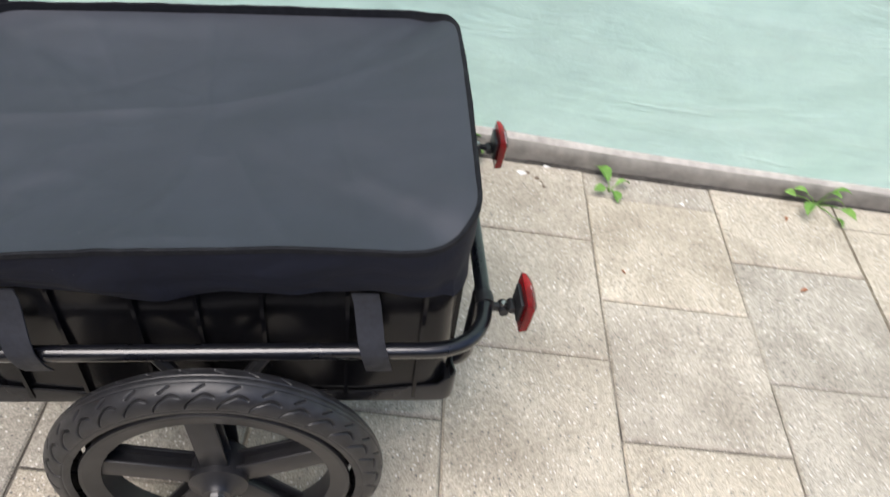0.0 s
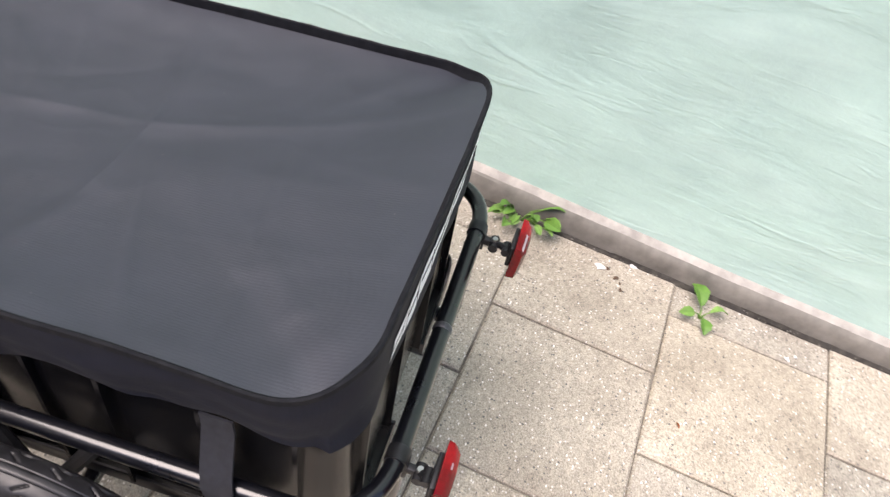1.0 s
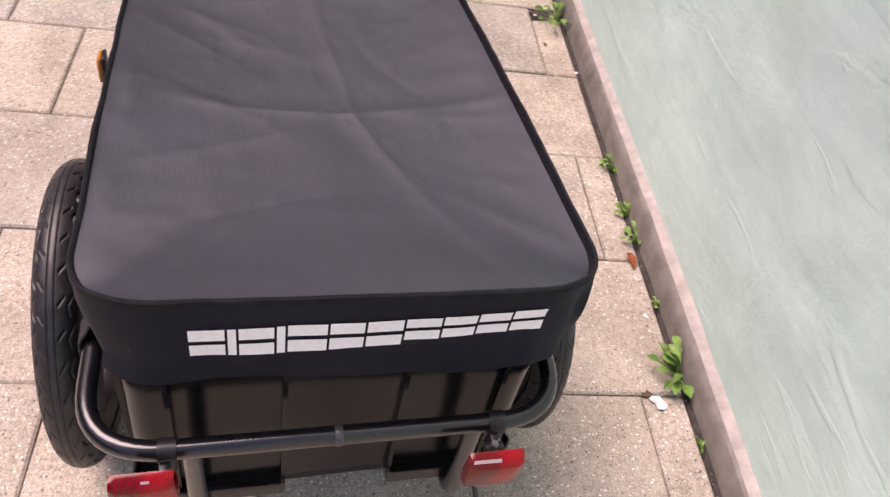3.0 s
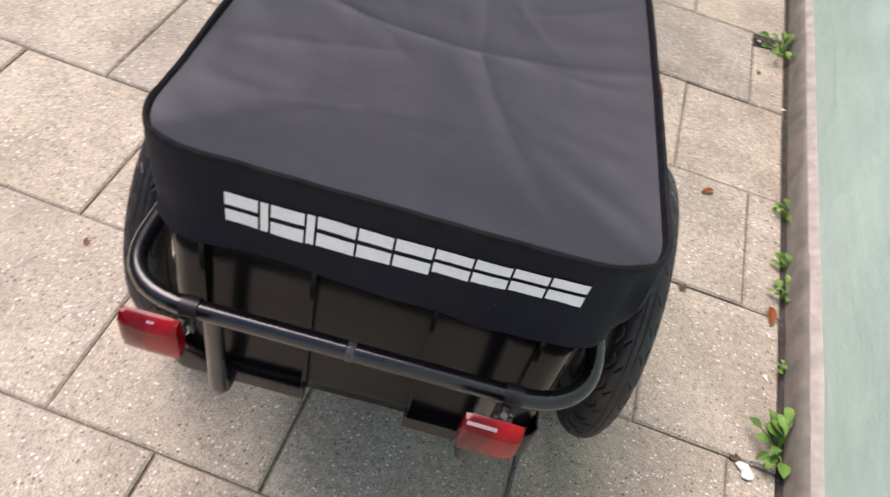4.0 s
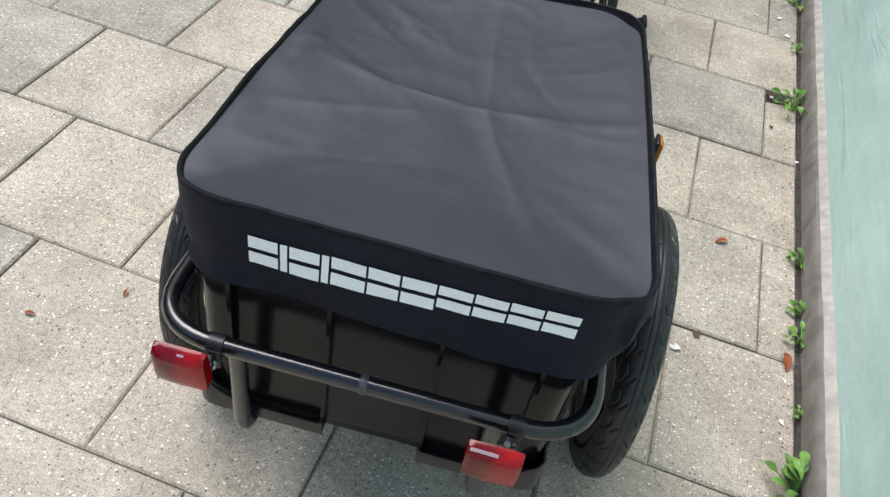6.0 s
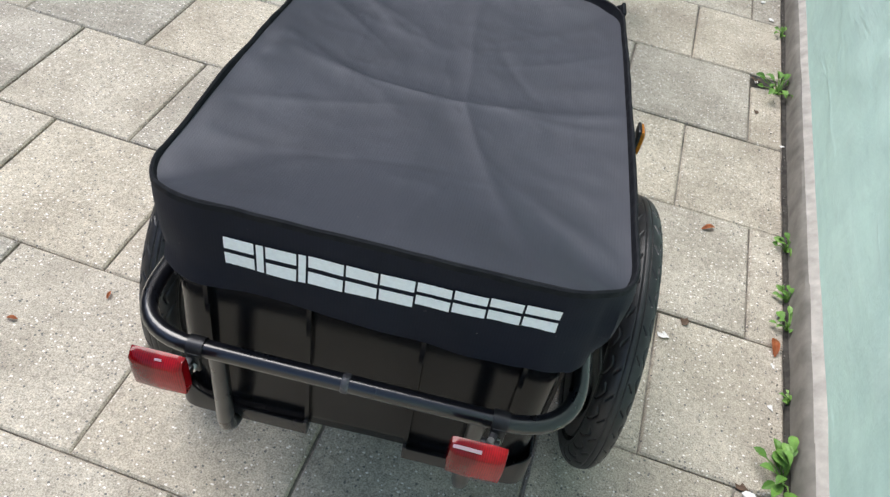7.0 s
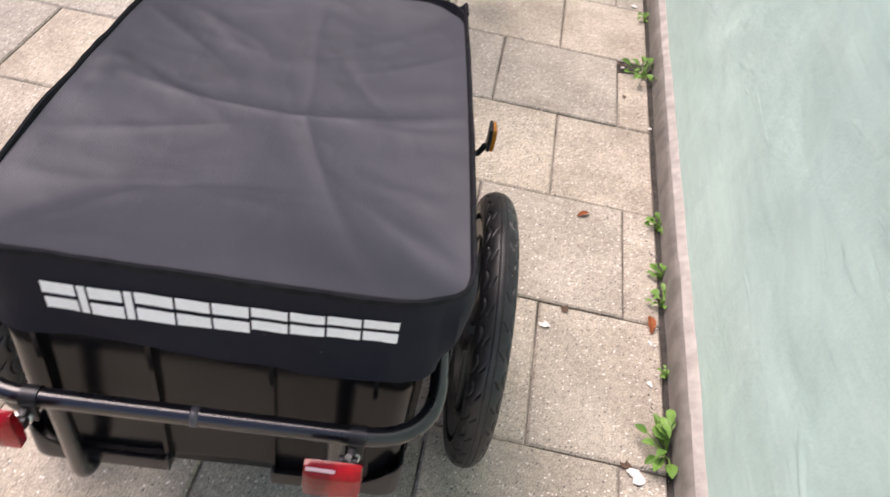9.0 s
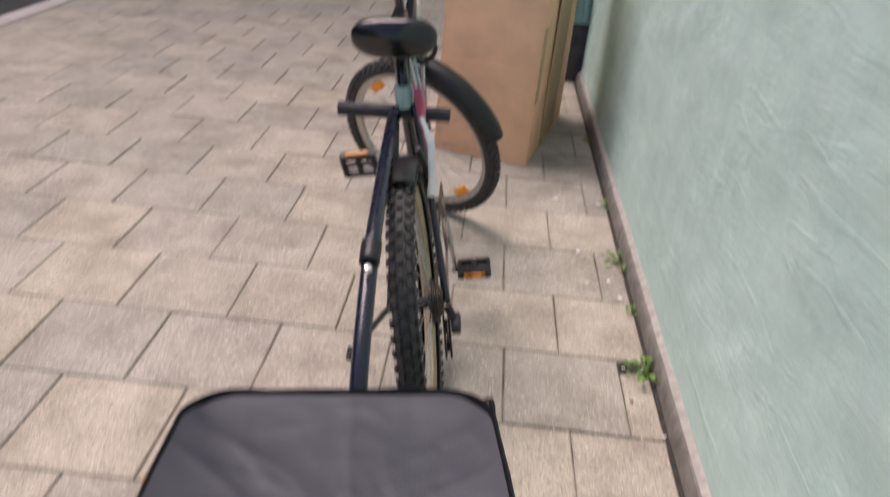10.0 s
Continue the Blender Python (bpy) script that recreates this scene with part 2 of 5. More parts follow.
M_slab = slab_material()
M_joint = worn("sandy_joint_soil", (0.15, 0.135, 0.115), 0.95, scale=60, spread=0.5, bumpy=0.5)
sand = ramp(M_joint, noise_tex(M_joint, coords(M_joint, world_space=True), 5.0, 4, 0.6), [(0.36, (0.060, 0.053, 0.044)), (0.54, (0.30, 0.272, 0.232))])
ln(M_joint, mix(M_joint, 1.0, sand, ramp(M_joint, noise_tex(M_joint, coords(M_joint, world_space=True), 140, 3), [(0.3, (0.6, 0.6, 0.6)), (0.7, (1.2, 1.2, 1.2))]), "MULTIPLY"), bsdf(M_joint).inputs["Base Color"])
M_plaster = plaster_material()
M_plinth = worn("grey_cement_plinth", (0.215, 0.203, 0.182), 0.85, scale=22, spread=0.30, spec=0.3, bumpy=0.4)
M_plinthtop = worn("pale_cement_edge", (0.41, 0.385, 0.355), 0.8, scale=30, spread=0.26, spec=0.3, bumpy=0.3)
M_asphalt = worn("asphalt", (0.06, 0.06, 0.06), 0.9, scale=80, spread=0.4, bumpy=0.4)
M_kerb = worn("pale_kerb_stone", (0.55, 0.50, 0.46), 0.85, scale=30, spread=0.15, bumpy=0.2)
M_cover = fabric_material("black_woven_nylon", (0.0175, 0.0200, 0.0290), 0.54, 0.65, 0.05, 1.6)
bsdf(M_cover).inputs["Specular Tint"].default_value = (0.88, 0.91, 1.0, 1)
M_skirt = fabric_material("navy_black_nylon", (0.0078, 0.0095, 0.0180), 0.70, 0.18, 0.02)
M_piping = worn("black_binding_tape", (0.010, 0.011, 0.014), 0.75, scale=160, spec=0.2, bumpy=0.35)
M_print = worn("white_print", (0.95, 0.96, 0.98), 0.55, scale=200, spread=0.06)
M_box = worn("black_moulded_plastic", (0.0065, 0.0065, 0.0078), 0.19, scale=12, spread=0.3, spec=0.20, bumpy=0.03)
M_ledge = worn("black_glossy_plastic", (0.007, 0.0075, 0.010), 0.28, scale=12, spread=0.3, spec=0.6, bumpy=0.03)
M_tube = worn("black_powder_coated_steel", (0.005, 0.0055, 0.008), 0.30, scale=60, spread=0.3, spec=0.3, bumpy=0.04, coat=0.75)
bsdf(M_tube).inputs["Coat IOR"].default_value = 1.6
bsdf(M_tube).inputs["Coat Roughness"].default_value = 0.13
M_tow = worn("navy_black_gloss_steel", (0.008, 0.010, 0.024), 0.26, scale=60, spread=0.3, bumpy=0.04, coat=0.3)
M_weld = worn("scuffed_weld", (0.08, 0.08, 0.088), 0.45, 0.3, scale=300, spread=0.4, bumpy=0.3)
M_bracket = worn("black_zinc_bracket", (0.035, 0.036, 0.04), 0.38, 0.6, scale=60)
M_steel = worn("bright_steel", (0.55, 0.55, 0.55), 0.3, 1.0, scale=80)
M_tyre = worn("black_rubber", (0.019, 0.019, 0.021), 0.42, scale=70, spread=0.45, bumpy=0.25)
M_tyre_dusty = worn("dusty_black_rubber", (0.055, 0.054, 0.052), 0.75, scale=50, spread=0.4, bumpy=0.3)
M_rimpl = worn("black_plastic_rim", (0.016, 0.016, 0.018), 0.4, scale=30, spread=0.3)
M_webbing = worn("grey_black_webbing", (0.017, 0.019, 0.026), 0.6, scale=160, spread=0.3, bumpy=0.3)


def lens_material(name, color):
    m = mat(name, color, 0.14, spec=0.3, coat=0.1)
    w = nd(m, "ShaderNodeTexWave", Scale=150.0)
    ln(m, coords(m), w.inputs["Vector"])
    cell = nd(m, "ShaderNodeTexVoronoi", Scale=260.0)
    ln(m, coords(m), cell.inputs["Vector"])
    fine = mix(m, 0.5, w.outputs["Color"], cell.outputs["Distance"])
    zone = ramp(m, noise_tex(m, coords(m, (1, 0.1, 0.1)), 26, 0), [(0.46, (0.55, 0.55, 0.55)), (0.54, (1.25, 1.25, 1.25))])
    col = ramp(m, fine, [(0.2, tuple(0.62 * c for c in color)), (0.7, tuple(min(1, 1.2 * c) for c in color))])
    ln(m, mix(m, 1.0, col, zone, "MULTIPLY"), bsdf(m).inputs["Base Color"])
    ln(m, bump(m, fine, 0.10, 0.001), bsdf(m).inputs["Normal"])
    return m


M_red = lens_material("red_reflector_lens", (0.27, 0.002, 0.005))
M_amber = lens_material("amber_reflector_lens", (0.9, 0.30, 0.03))
# near-white colour standing for sky mirrored in the red lenses
M_lens_glint = worn("painted_lens_glint", (0.72, 0.60, 0.64), 0.2, scale=60, spread=0.05)
M_card = worn("brown_cardboard", (0.93, 0.58, 0.37), 0.8, scale=7, spread=0.10, spec=0.2, bumpy=0.1)
M_card_in = worn("kraft_cardboard_edge", (0.58, 0.42, 0.27), 0.8, scale=50, spread=0.12, spec=0.2)
M_teal = worn("teal_painted_plaster", (0.22, 0.42, 0.42), 0.5, scale=9, spread=0.15, bumpy=0.3)
M_darkbase = worn("dark_stained_base", (0.05, 0.048, 0.06), 0.6, scale=18, spread=0.4, bumpy=0.3)
M_alloy = worn("grey_alloy", (0.45, 0.44, 0.43), 0.35, 1.0, scale=60)
M_chain = worn("oily_steel", (0.16, 0.14, 0.12), 0.4, 0.9, scale=120, spread=0.5)
M_goldrim = worn("tan_rim_wall", (0.45, 0.36, 0.24), 0.5, scale=70, spread=0.2)
M_blackframe = worn("black_gloss_paint", (0.014, 0.014, 0.016), 0.2, scale=40, coat=0.5)
M_whitepaint = worn("white_gloss_paint", (0.75, 0.75, 0.74), 0.25, scale=40, spread=0.1, coat=0.4)
M_tealpaint = worn("pale_teal_paint", (0.32, 0.52, 0.50), 0.25, scale=40, spread=0.1, coat=0.4)
M_pinkpaint = worn("pink_paint", (0.65, 0.14, 0.22), 0.3, scale=40, spread=0.15, coat=0.3)
M_saddle = worn("black_vinyl", (0.008, 0.009, 0.010), 0.22, scale=90, spread=0.2, spec=0.5, bumpy=0.06, coat=0.25)
M_grip = worn("dark_foam_grip", (0.03, 0.03, 0.038), 0.6, scale=150, spread=0.2, bumpy=0.2)
M_guard = worn("black_plastic_mudguard", (0.010, 0.010, 0.011), 0.38, scale=40, spread=0.3)
M_paper = worn("torn_white_paper", (0.78, 0.76, 0.74), 0.8, scale=90, spread=0.12)
M_dryleaf = worn("dry_orange_leaf", (0.42, 0.14, 0.05), 0.7, scale=60, spread=0.3)
M_soil = worn("dark_soil", (0.045, 0.041, 0.035), 0.95, scale=70, spread=0.6, bumpy=0.6)
M_twig = worn("brown_litter", (0.12, 0.075, 0.05), 0.9, scale=60, spread=0.4)


def leaf_material():
    m = mat("green_leaf", (0.12, 0.30, 0.045), 0.5, spec=0.35)
    info = m.node_tree.nodes.new("ShaderNodeObjectInfo")
    col = ramp(m, info.outputs["Random"], [(0.0, (0.09, 0.20, 0.035)), (0.5, (0.14, 0.29, 0.055)), (1.0, (0.21, 0.37, 0.095))])
    n = noise_tex(m, coords(m), 90, 3)
    col = mix(m, 1.0, col, ramp(m, n, [(0.3, (0.8, 0.82, 0.8)), (0.7, (1.15, 1.12, 1.1))]), "MULTIPLY")
    ln(m, col, bsdf(m).inputs["Base Color"])
    bsdf(m).inputs["Transmission Weight"].default_value = 0.0
    bsdf(m).inputs["Subsurface Weight"].default_value = 0.15
    bsdf(m).inputs["Subsurface Radius"].default_value = (0.004, 0.006, 0.002)
    return m


M_leaf = leaf_material()


# ================= mesh helpers =================
def part(name, bm, material, parent=None, label="", smooth=True, m=None):
    me = bpy.data.meshes.new(name)
    if m is not None:
        bm.transform(m)
    bmesh.ops.recalc_face_normals(bm, faces=bm.faces)
    bm.to_mesh(me)
    bm.free()
    return part_me(name, me, material, parent, label, smooth)


def part_me(name, me, material, parent=None, label="", smooth=True):
    me.materials.append(material)
    if smooth:
        for p in me.polygons:
            p.use_smooth = True
        if smooth is True:
            me.set_sharp_from_angle(angle=radians(38))
    ob = new(name, me)
    ob.parent = parent
    if label:
        tagged(ob, label)
    return ob


def thing(name, m, label, category, group="", kind=""):
    ob = new(name)
    ob.empty_display_size = 0.05
    ob.matrix_world = m
    return tagged(ob, label, category, group, kind)


def bm_box(bm, sx, sy, sz, m=None, bevel=0.0, seg=2):
    g = bmesh.ops.create_cube(bm, size=1.0, matrix=(m or Matrix()) @ Matrix.Diagonal((sx, sy, sz, 1)))
    if bevel:
        es = {e for v in g["verts"] for e in v.link_edges}
        bmesh.ops.bevel(bm, geom=list(es), offset=bevel, segments=seg, profile=0.5, affect="EDGES")
    return bm


def box(sx, sy, sz, m=None, bevel=0.0, seg=2):
    return bm_box(bmesh.new(), sx, sy, sz, m, bevel, seg)


def bm_tube(bm, pts, r, seg=12, closed=False, caps=True, flat=1.0):
    """A swept round bar along pts; r is one radius or one for each point."""
    pts = [Vector(p) for p in pts]
    n = len(pts)
    rs = r if isinstance(r, (list, tuple)) else [r] * n
    rings = []
    up = None
    for i, p in enumerate(pts):
        if closed:
            d = (pts[(i + 1) % n] - pts[i - 1]).normalized()
        else:
            d = (pts[min(i + 1, n - 1)] - pts[max(i - 1, 0)]).normalized()
        if up is None:
            up = Vector((0, 0, 1)) if abs(d.z) < 0.9 else Vector((1, 0, 0))
        side = d.cross(up).normalized()
        up = side.cross(d).normalized()
        rings.append([bm.verts.new(p + rs[i] * (math.cos(a) * side + flat * math.sin(a) * up)) for a in (2 * math.pi * k / seg for k in range(seg))])
    for i in range(n if closed else n - 1):
        a, b = rings[i], rings[(i + 1) % n]
        for k in range(seg):
            bm.faces.new((a[k], a[(k + 1) % seg], b[(k + 1) % seg], b[k]))
    if caps and not closed:
        bm.faces.new(rings[0])
        bm.faces.new(rings[-1])
    return bm


def tube(pts, r, seg=12, closed=False, caps=True, flat=1.0):
    return bm_tube(bmesh.new(), pts, r, seg, closed, caps, flat)


def rounded(pts, radius, steps=6):
    """A polyline with its inner corners rounded off."""
    pts = [Vector(p) for p in pts]
    res = [pts[0]]
    for i in range(1, len(pts) - 1):
        a, b, c = pts[i - 1], pts[i], pts[i + 1]
        d1, d2 = (a - b), (c - b)
        rr = min(radius, d1.length * 0.49, d2.length * 0.49)
        p, q = b + d1.normalized() * rr, b + d2.normalized() * rr
        for k in range(steps + 1):
            s = k / steps
            res.append((1 - s) ** 2 * p + 2 * s * (1 - s) * b + s * s * q)
    res.append(pts[-1])
    return res


def bm_lathe(bm, profile, seg=32, axis="x", m=None):
    """Turn (radius, along) pairs round an axis."""
    rings = []
    for rad, h in profile:
        ring = []
        for k in range(seg):
            a = 2 * math.pi * k / seg
            c, s = rad * math.cos(a), rad * math.sin(a)
            v = Vector((h, c, s)) if axis == "x" else Vector((c, s, h))
            ring.append(bm.verts.new((m @ v) if m else v))
        rings.append(ring)
    for a, b in zip(rings, rings[1:]):
        for k in range(seg):
            bm.faces.new((a[k], a[(k + 1) % seg], b[(k + 1) % seg], b[k]))
    return bm


def lathe(profile, seg=32, axis="x", m=None):
    return bm_lathe(bmesh.new(), profile, seg, axis, m)


def fbm(x, y, z=0.0, octaves=4):
    return noise.fractal(Vector((x, y, z)), 0.9, 2.0, octaves)


# ================= setting =================
ground = bmesh.new()
bmesh.ops.create_grid(ground, x_segments=40, y_segments=40, size=300, matrix=pose(0, 0, -0.13))
tagged(part("ground", ground, M_asphalt), "dark grey asphalt of the road beside the pavement", "road", kind="structure")

pavement = part("pavement", box(3.41, 60, 0.11, pose(-1.69, 10, -0.062)), M_joint, smooth=False)
tagged(pavement, "pavement of square exposed-aggregate concrete slabs in running bond", "pavement", kind="structure")

# plinth with an uneven, sloped top, and the wall over it
Y0 = -14.0


def level(y):
    """The pavement climbs along the plinth, so that less of it shows at one end."""
    return 1.14 - 0.38 * min(1.0, max(0.0, (0.2 - y) / 0.95))


def strip(profile, ys, jitter, seed):
    bm = bmesh.new()
    rows = []
    for y in ys:
        rows.append([bm.verts.new((FX + x + jitter * fbm(y * 5, k * 3.1, seed), y, z * level(y) + 0.7 * jitter * fbm(y * 4, k * 2.3, seed + 5))) for k, (x, z) in enumerate(profile)])
    for a, b in zip(rows, rows[1:]):
        for k in range(len(profile) - 1):
            bm.faces.new((a[k], a[k + 1], b[k + 1], b[k]))
    return bm


near_ys = [Y0 + 0.5 * k for k in range(24)] + [-2.0 + 0.025 * k for k in range(320)] + [6 + 0.5 * k for k in range(33)]
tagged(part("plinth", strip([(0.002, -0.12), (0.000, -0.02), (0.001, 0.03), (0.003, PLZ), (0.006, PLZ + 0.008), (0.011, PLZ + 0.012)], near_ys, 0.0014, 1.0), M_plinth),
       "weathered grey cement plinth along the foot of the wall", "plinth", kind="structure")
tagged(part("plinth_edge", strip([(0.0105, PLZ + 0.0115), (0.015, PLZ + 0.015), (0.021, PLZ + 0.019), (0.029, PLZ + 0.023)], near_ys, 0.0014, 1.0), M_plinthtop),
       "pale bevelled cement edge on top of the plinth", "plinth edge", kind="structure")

seam = bmesh.new()
seam_rows = [[seam.verts.new((FX + x + 0.003 * fbm(y * 7, k * 2.0, 4.0), y, z + 0.0016 * fbm(y * 16, k * 3.0, 6.0))) for k, (x, z) in enumerate(((-0.0085, -0.006), (-0.006, -0.0022), (-0.002, -0.0012), (0.002, 0.0035)))] for y in near_ys]
for a, b in zip(seam_rows, seam_rows[1:]):
    for k in range(3):
        seam.faces.new((a[k], a[k + 1], b[k + 1], b[k]))
part("soil_seam", seam, M_soil, pavement, "dark soil in the seam along the plinth")

wall_bm = bmesh.new()
zs = [0.04 + 0.03 * k for k in range(62)] + [1.9 + 0.6 * k for k in range(8)]
ys = [Y0 + 1.0 * k for k in range(12)] + [-2.0 + 0.04 * k for k in range(200)] + [6 + 1.0 * k for k in range(17)]
grid = [[wall_bm.verts.new((FX + 0.0255 + (0.001 + 0.005 * min(1.0, (z - 0.06) / 0.4)) * fbm(y * 2.2 + 0.5 * z, z * 1.3, 3) + (0.0008 + 0.0040 * min(1.0, (z - 0.06) / 0.2)) * fbm(y * 9 + 4 * z, z * 7, 9), y, z)) for z in zs] for y in ys]
for a, b in zip(grid, grid[1:]):
    for k in range(len(zs) - 1):
        wall_bm.faces.new((a[k], a[k + 1], b[k + 1], b[k]))
back = [[wall_bm.verts.new((0.33, y, z)) for z in (zs[0], zs[-1])] for y in (ys[0], ys[-1])]
wall_bm.faces.new((back[0][0], back[1][0], back[1][1], back[0][1]))
wall_bm.faces.new([g[-1] for g in grid] + [back[1][1], back[0][1]])
wall_bm.faces.new(grid[0] + [back[0][1], back[0][0]])
wall_bm.faces.new(grid[-1] + [back[1][1], back[1][0]])
tagged(part("wall_east", wall_bm, M_plaster), "pale mint green painted wall of rough trowelled plaster", "wall", kind="structure")

pier = thing("wall_pier", pose(-0.035, 4.12, 0), "teal painted wall pier with a dark stained base", "pier", kind="structure")
part("pier_base", box(0.19, 0.4, 0.34, pose(0, 0, 0.16), 0.008), M_darkbase, pier, "dark stained base")
bmp = bmesh.new()
bm_box(bmp, 0.20, 0.42, 2.9, pose(0, 0, 1.78), 0.012)
for k in range(3):
    bm_tube(bmp, [(-0.095 + 0.07 * k, -0.212, 0.36), (-0.095 + 0.07 * k, -0.212, 3.2)], 0.018, 10)
part("pier_shaft", bmp, M_teal, pier)

# plain unseen walls closing the street; the north one added to block sky light
# kept dark so that the cover mirrors little from the north
M_facade = worn("grey_render", (0.09, 0.09, 0.092), 0.85, scale=3, spread=0.2, bumpy=0.2)
tagged(part("light_block_north", box(16, 0.3, 11.5, pose(-6.5, 7.9, 5.62)), M_facade, smooth=False), "unseen plain grey wall added to block light from the north", "wall", kind="structure")
tagged(part("wall_west", box(0.3, 30, 6, pose(-11.0, -5.0, 2.87)), M_facade, smooth=False), "unseen plain grey rendered wall added across the road", "wall", kind="structure")

# kerb stones at the road side
for k in range(34):
    kb = part("kerb_stone", box(0.14, 0.99, 0.26, None, 0.012), M_kerb, pavement)
    kb.location = (-3.47, -14.5 + 1.0 * k, -0.125)

# ================= bicycle trailer =================
TR = pose(-0.632, 0.0764, 0, 0, 0, 6.1) @ pose(0, -0.072, 0.198) @ pose(0, 0, 0, -2.5, 0, 0) @ pose(0, 0.072, -0.198)
trailer = thing("bicycle_trailer", TR, "black two-wheeled bicycle cargo trailer with a covered plastic box", "bicycle trailer")

# --- soft cover: rounded outline, slack skirt, seam standing up along the rim
CA, CB, CR, CX, CY = 0.222, 0.314, 0.070, 0.007, -0.018


def lerp(a, b, t):
    return a + (b - a) * t


def outline(a, b, r, n_arc=12, n_a=40, n_b=56, bulge=0.0):
    """Points and outward normals round a rounded rectangle, anticlockwise from the rear middle."""
    pts = []
    corners = [(a - r, -b + r, -90), (a - r, b - r, 0), (-a + r, b - r, 90), (-a + r, -b + r, 180)]
    for i, (cx, cy, a0) in enumerate(corners):
        for k in range(n_arc + 1):
            t = radians(a0 + 90 * k / n_arc)
            pts.append((Vector((cx + r * math.cos(t), cy + r * math.sin(t))), Vector((math.cos(t), math.sin(t)))))
        nx = corners[(i + 1) % 4]
        t = radians(a0 + 90)
        nrm = Vector((math.cos(t), math.sin(t)))
        p, q = pts[-1][0], Vector((nx[0], nx[1])) + r * nrm
        m = n_b if i % 2 == 0 else n_a
        for k in range(1, m):
            pts.append((p.lerp(q, k / m) + nrm * bulge * math.sin(math.pi * k / m), nrm))
    return pts


def crease(d, width, sharp=1.0):
    """A pinched fold: steep at its line, flat beside it."""
    return math.exp(-(abs(d) / width) ** sharp)


PULLS = [(-0.200, 0.030, 38, 0.022, 0.0060), (-0.194, -0.008, 58, 0.018, 0.0050), (-0.16, -0.10, 28, 0.11, 0.0030), (-0.17, 0.03, -24, 0.10, 0.0026), (-0.14, -0.24, 52, 0.09, 0.0028), (0.15, -0.19, 140, 0.10, 0.0024), (0.16, -0.02, 172, 0.09, 0.0022),
         (0.02, -0.24, 78, 0.08, 0.0024), (-0.16, 0.15, -38, 0.09, 0.0028), (0.15, 0.13, 205, 0.09, 0.0022), (-0.06, -0.17, 15, 0.10, -0.0020), (0.09, 0.07, 120, 0.08, -0.0020)]


def blend(x, y, left, right, rear, front):
    """Side and end values of the cover joined by nearness to each edge; each is a function of 0..1 along its edge."""
    u, v = min(1, max(0, (x / CA + 1) / 2)), min(1, max(0, (y / CB + 1) / 2))
    ws, we = 1 / (min(u, 1 - u) + 0.02) ** 2, 1 / (1.4 * min(v, 1 - v) + 0.02) ** 2
    return (ws * lerp(left(v), right(v), u) + we * lerp(rear(u), front(u), v)) / (ws + we)


def rim_z(x, y):
    """The rim hangs lower to the front and at the rear left corner."""
    return blend(x, y, lambda v: lerp(0.5161, 0.4826, v) + 0.0141 * 4 * v * (1 - v), lambda v: lerp(0.5228, 0.5115, v),
                 lambda u: lerp(0.536, 0.540, u), lambda u: lerp(0.483, 0.508, u))


def seam_height(x, y):
    return blend(x, y, lambda v: 0.0045, lambda v: 0.010, lambda u: 0.0014, lambda u: 0.008)


def hem_z(x, y):
    return blend(x, y, lambda v: 0.438, lambda v: 0.430, lambda u: 0.430 - 0.006 * u, lambda u: 0.405)


def slack(x, y):
    """The sewn outline is no true rectangle: it narrows to the front right."""
    u, v = (x / CA + 1) / 2, (y / CB + 1) / 2
    xl, xr = lerp(-0.228, -0.227, v) + 0.0076 * v * (1 - v), lerp(0.233, 0.207, v) + 0.012 * v * (1 - v)
    yr, yf = lerp(-0.318, -0.325, u) - 0.016 * u * (1 - u), 0.313
    return Vector((lerp(xl, xr, u), lerp(yr, yf, v)))


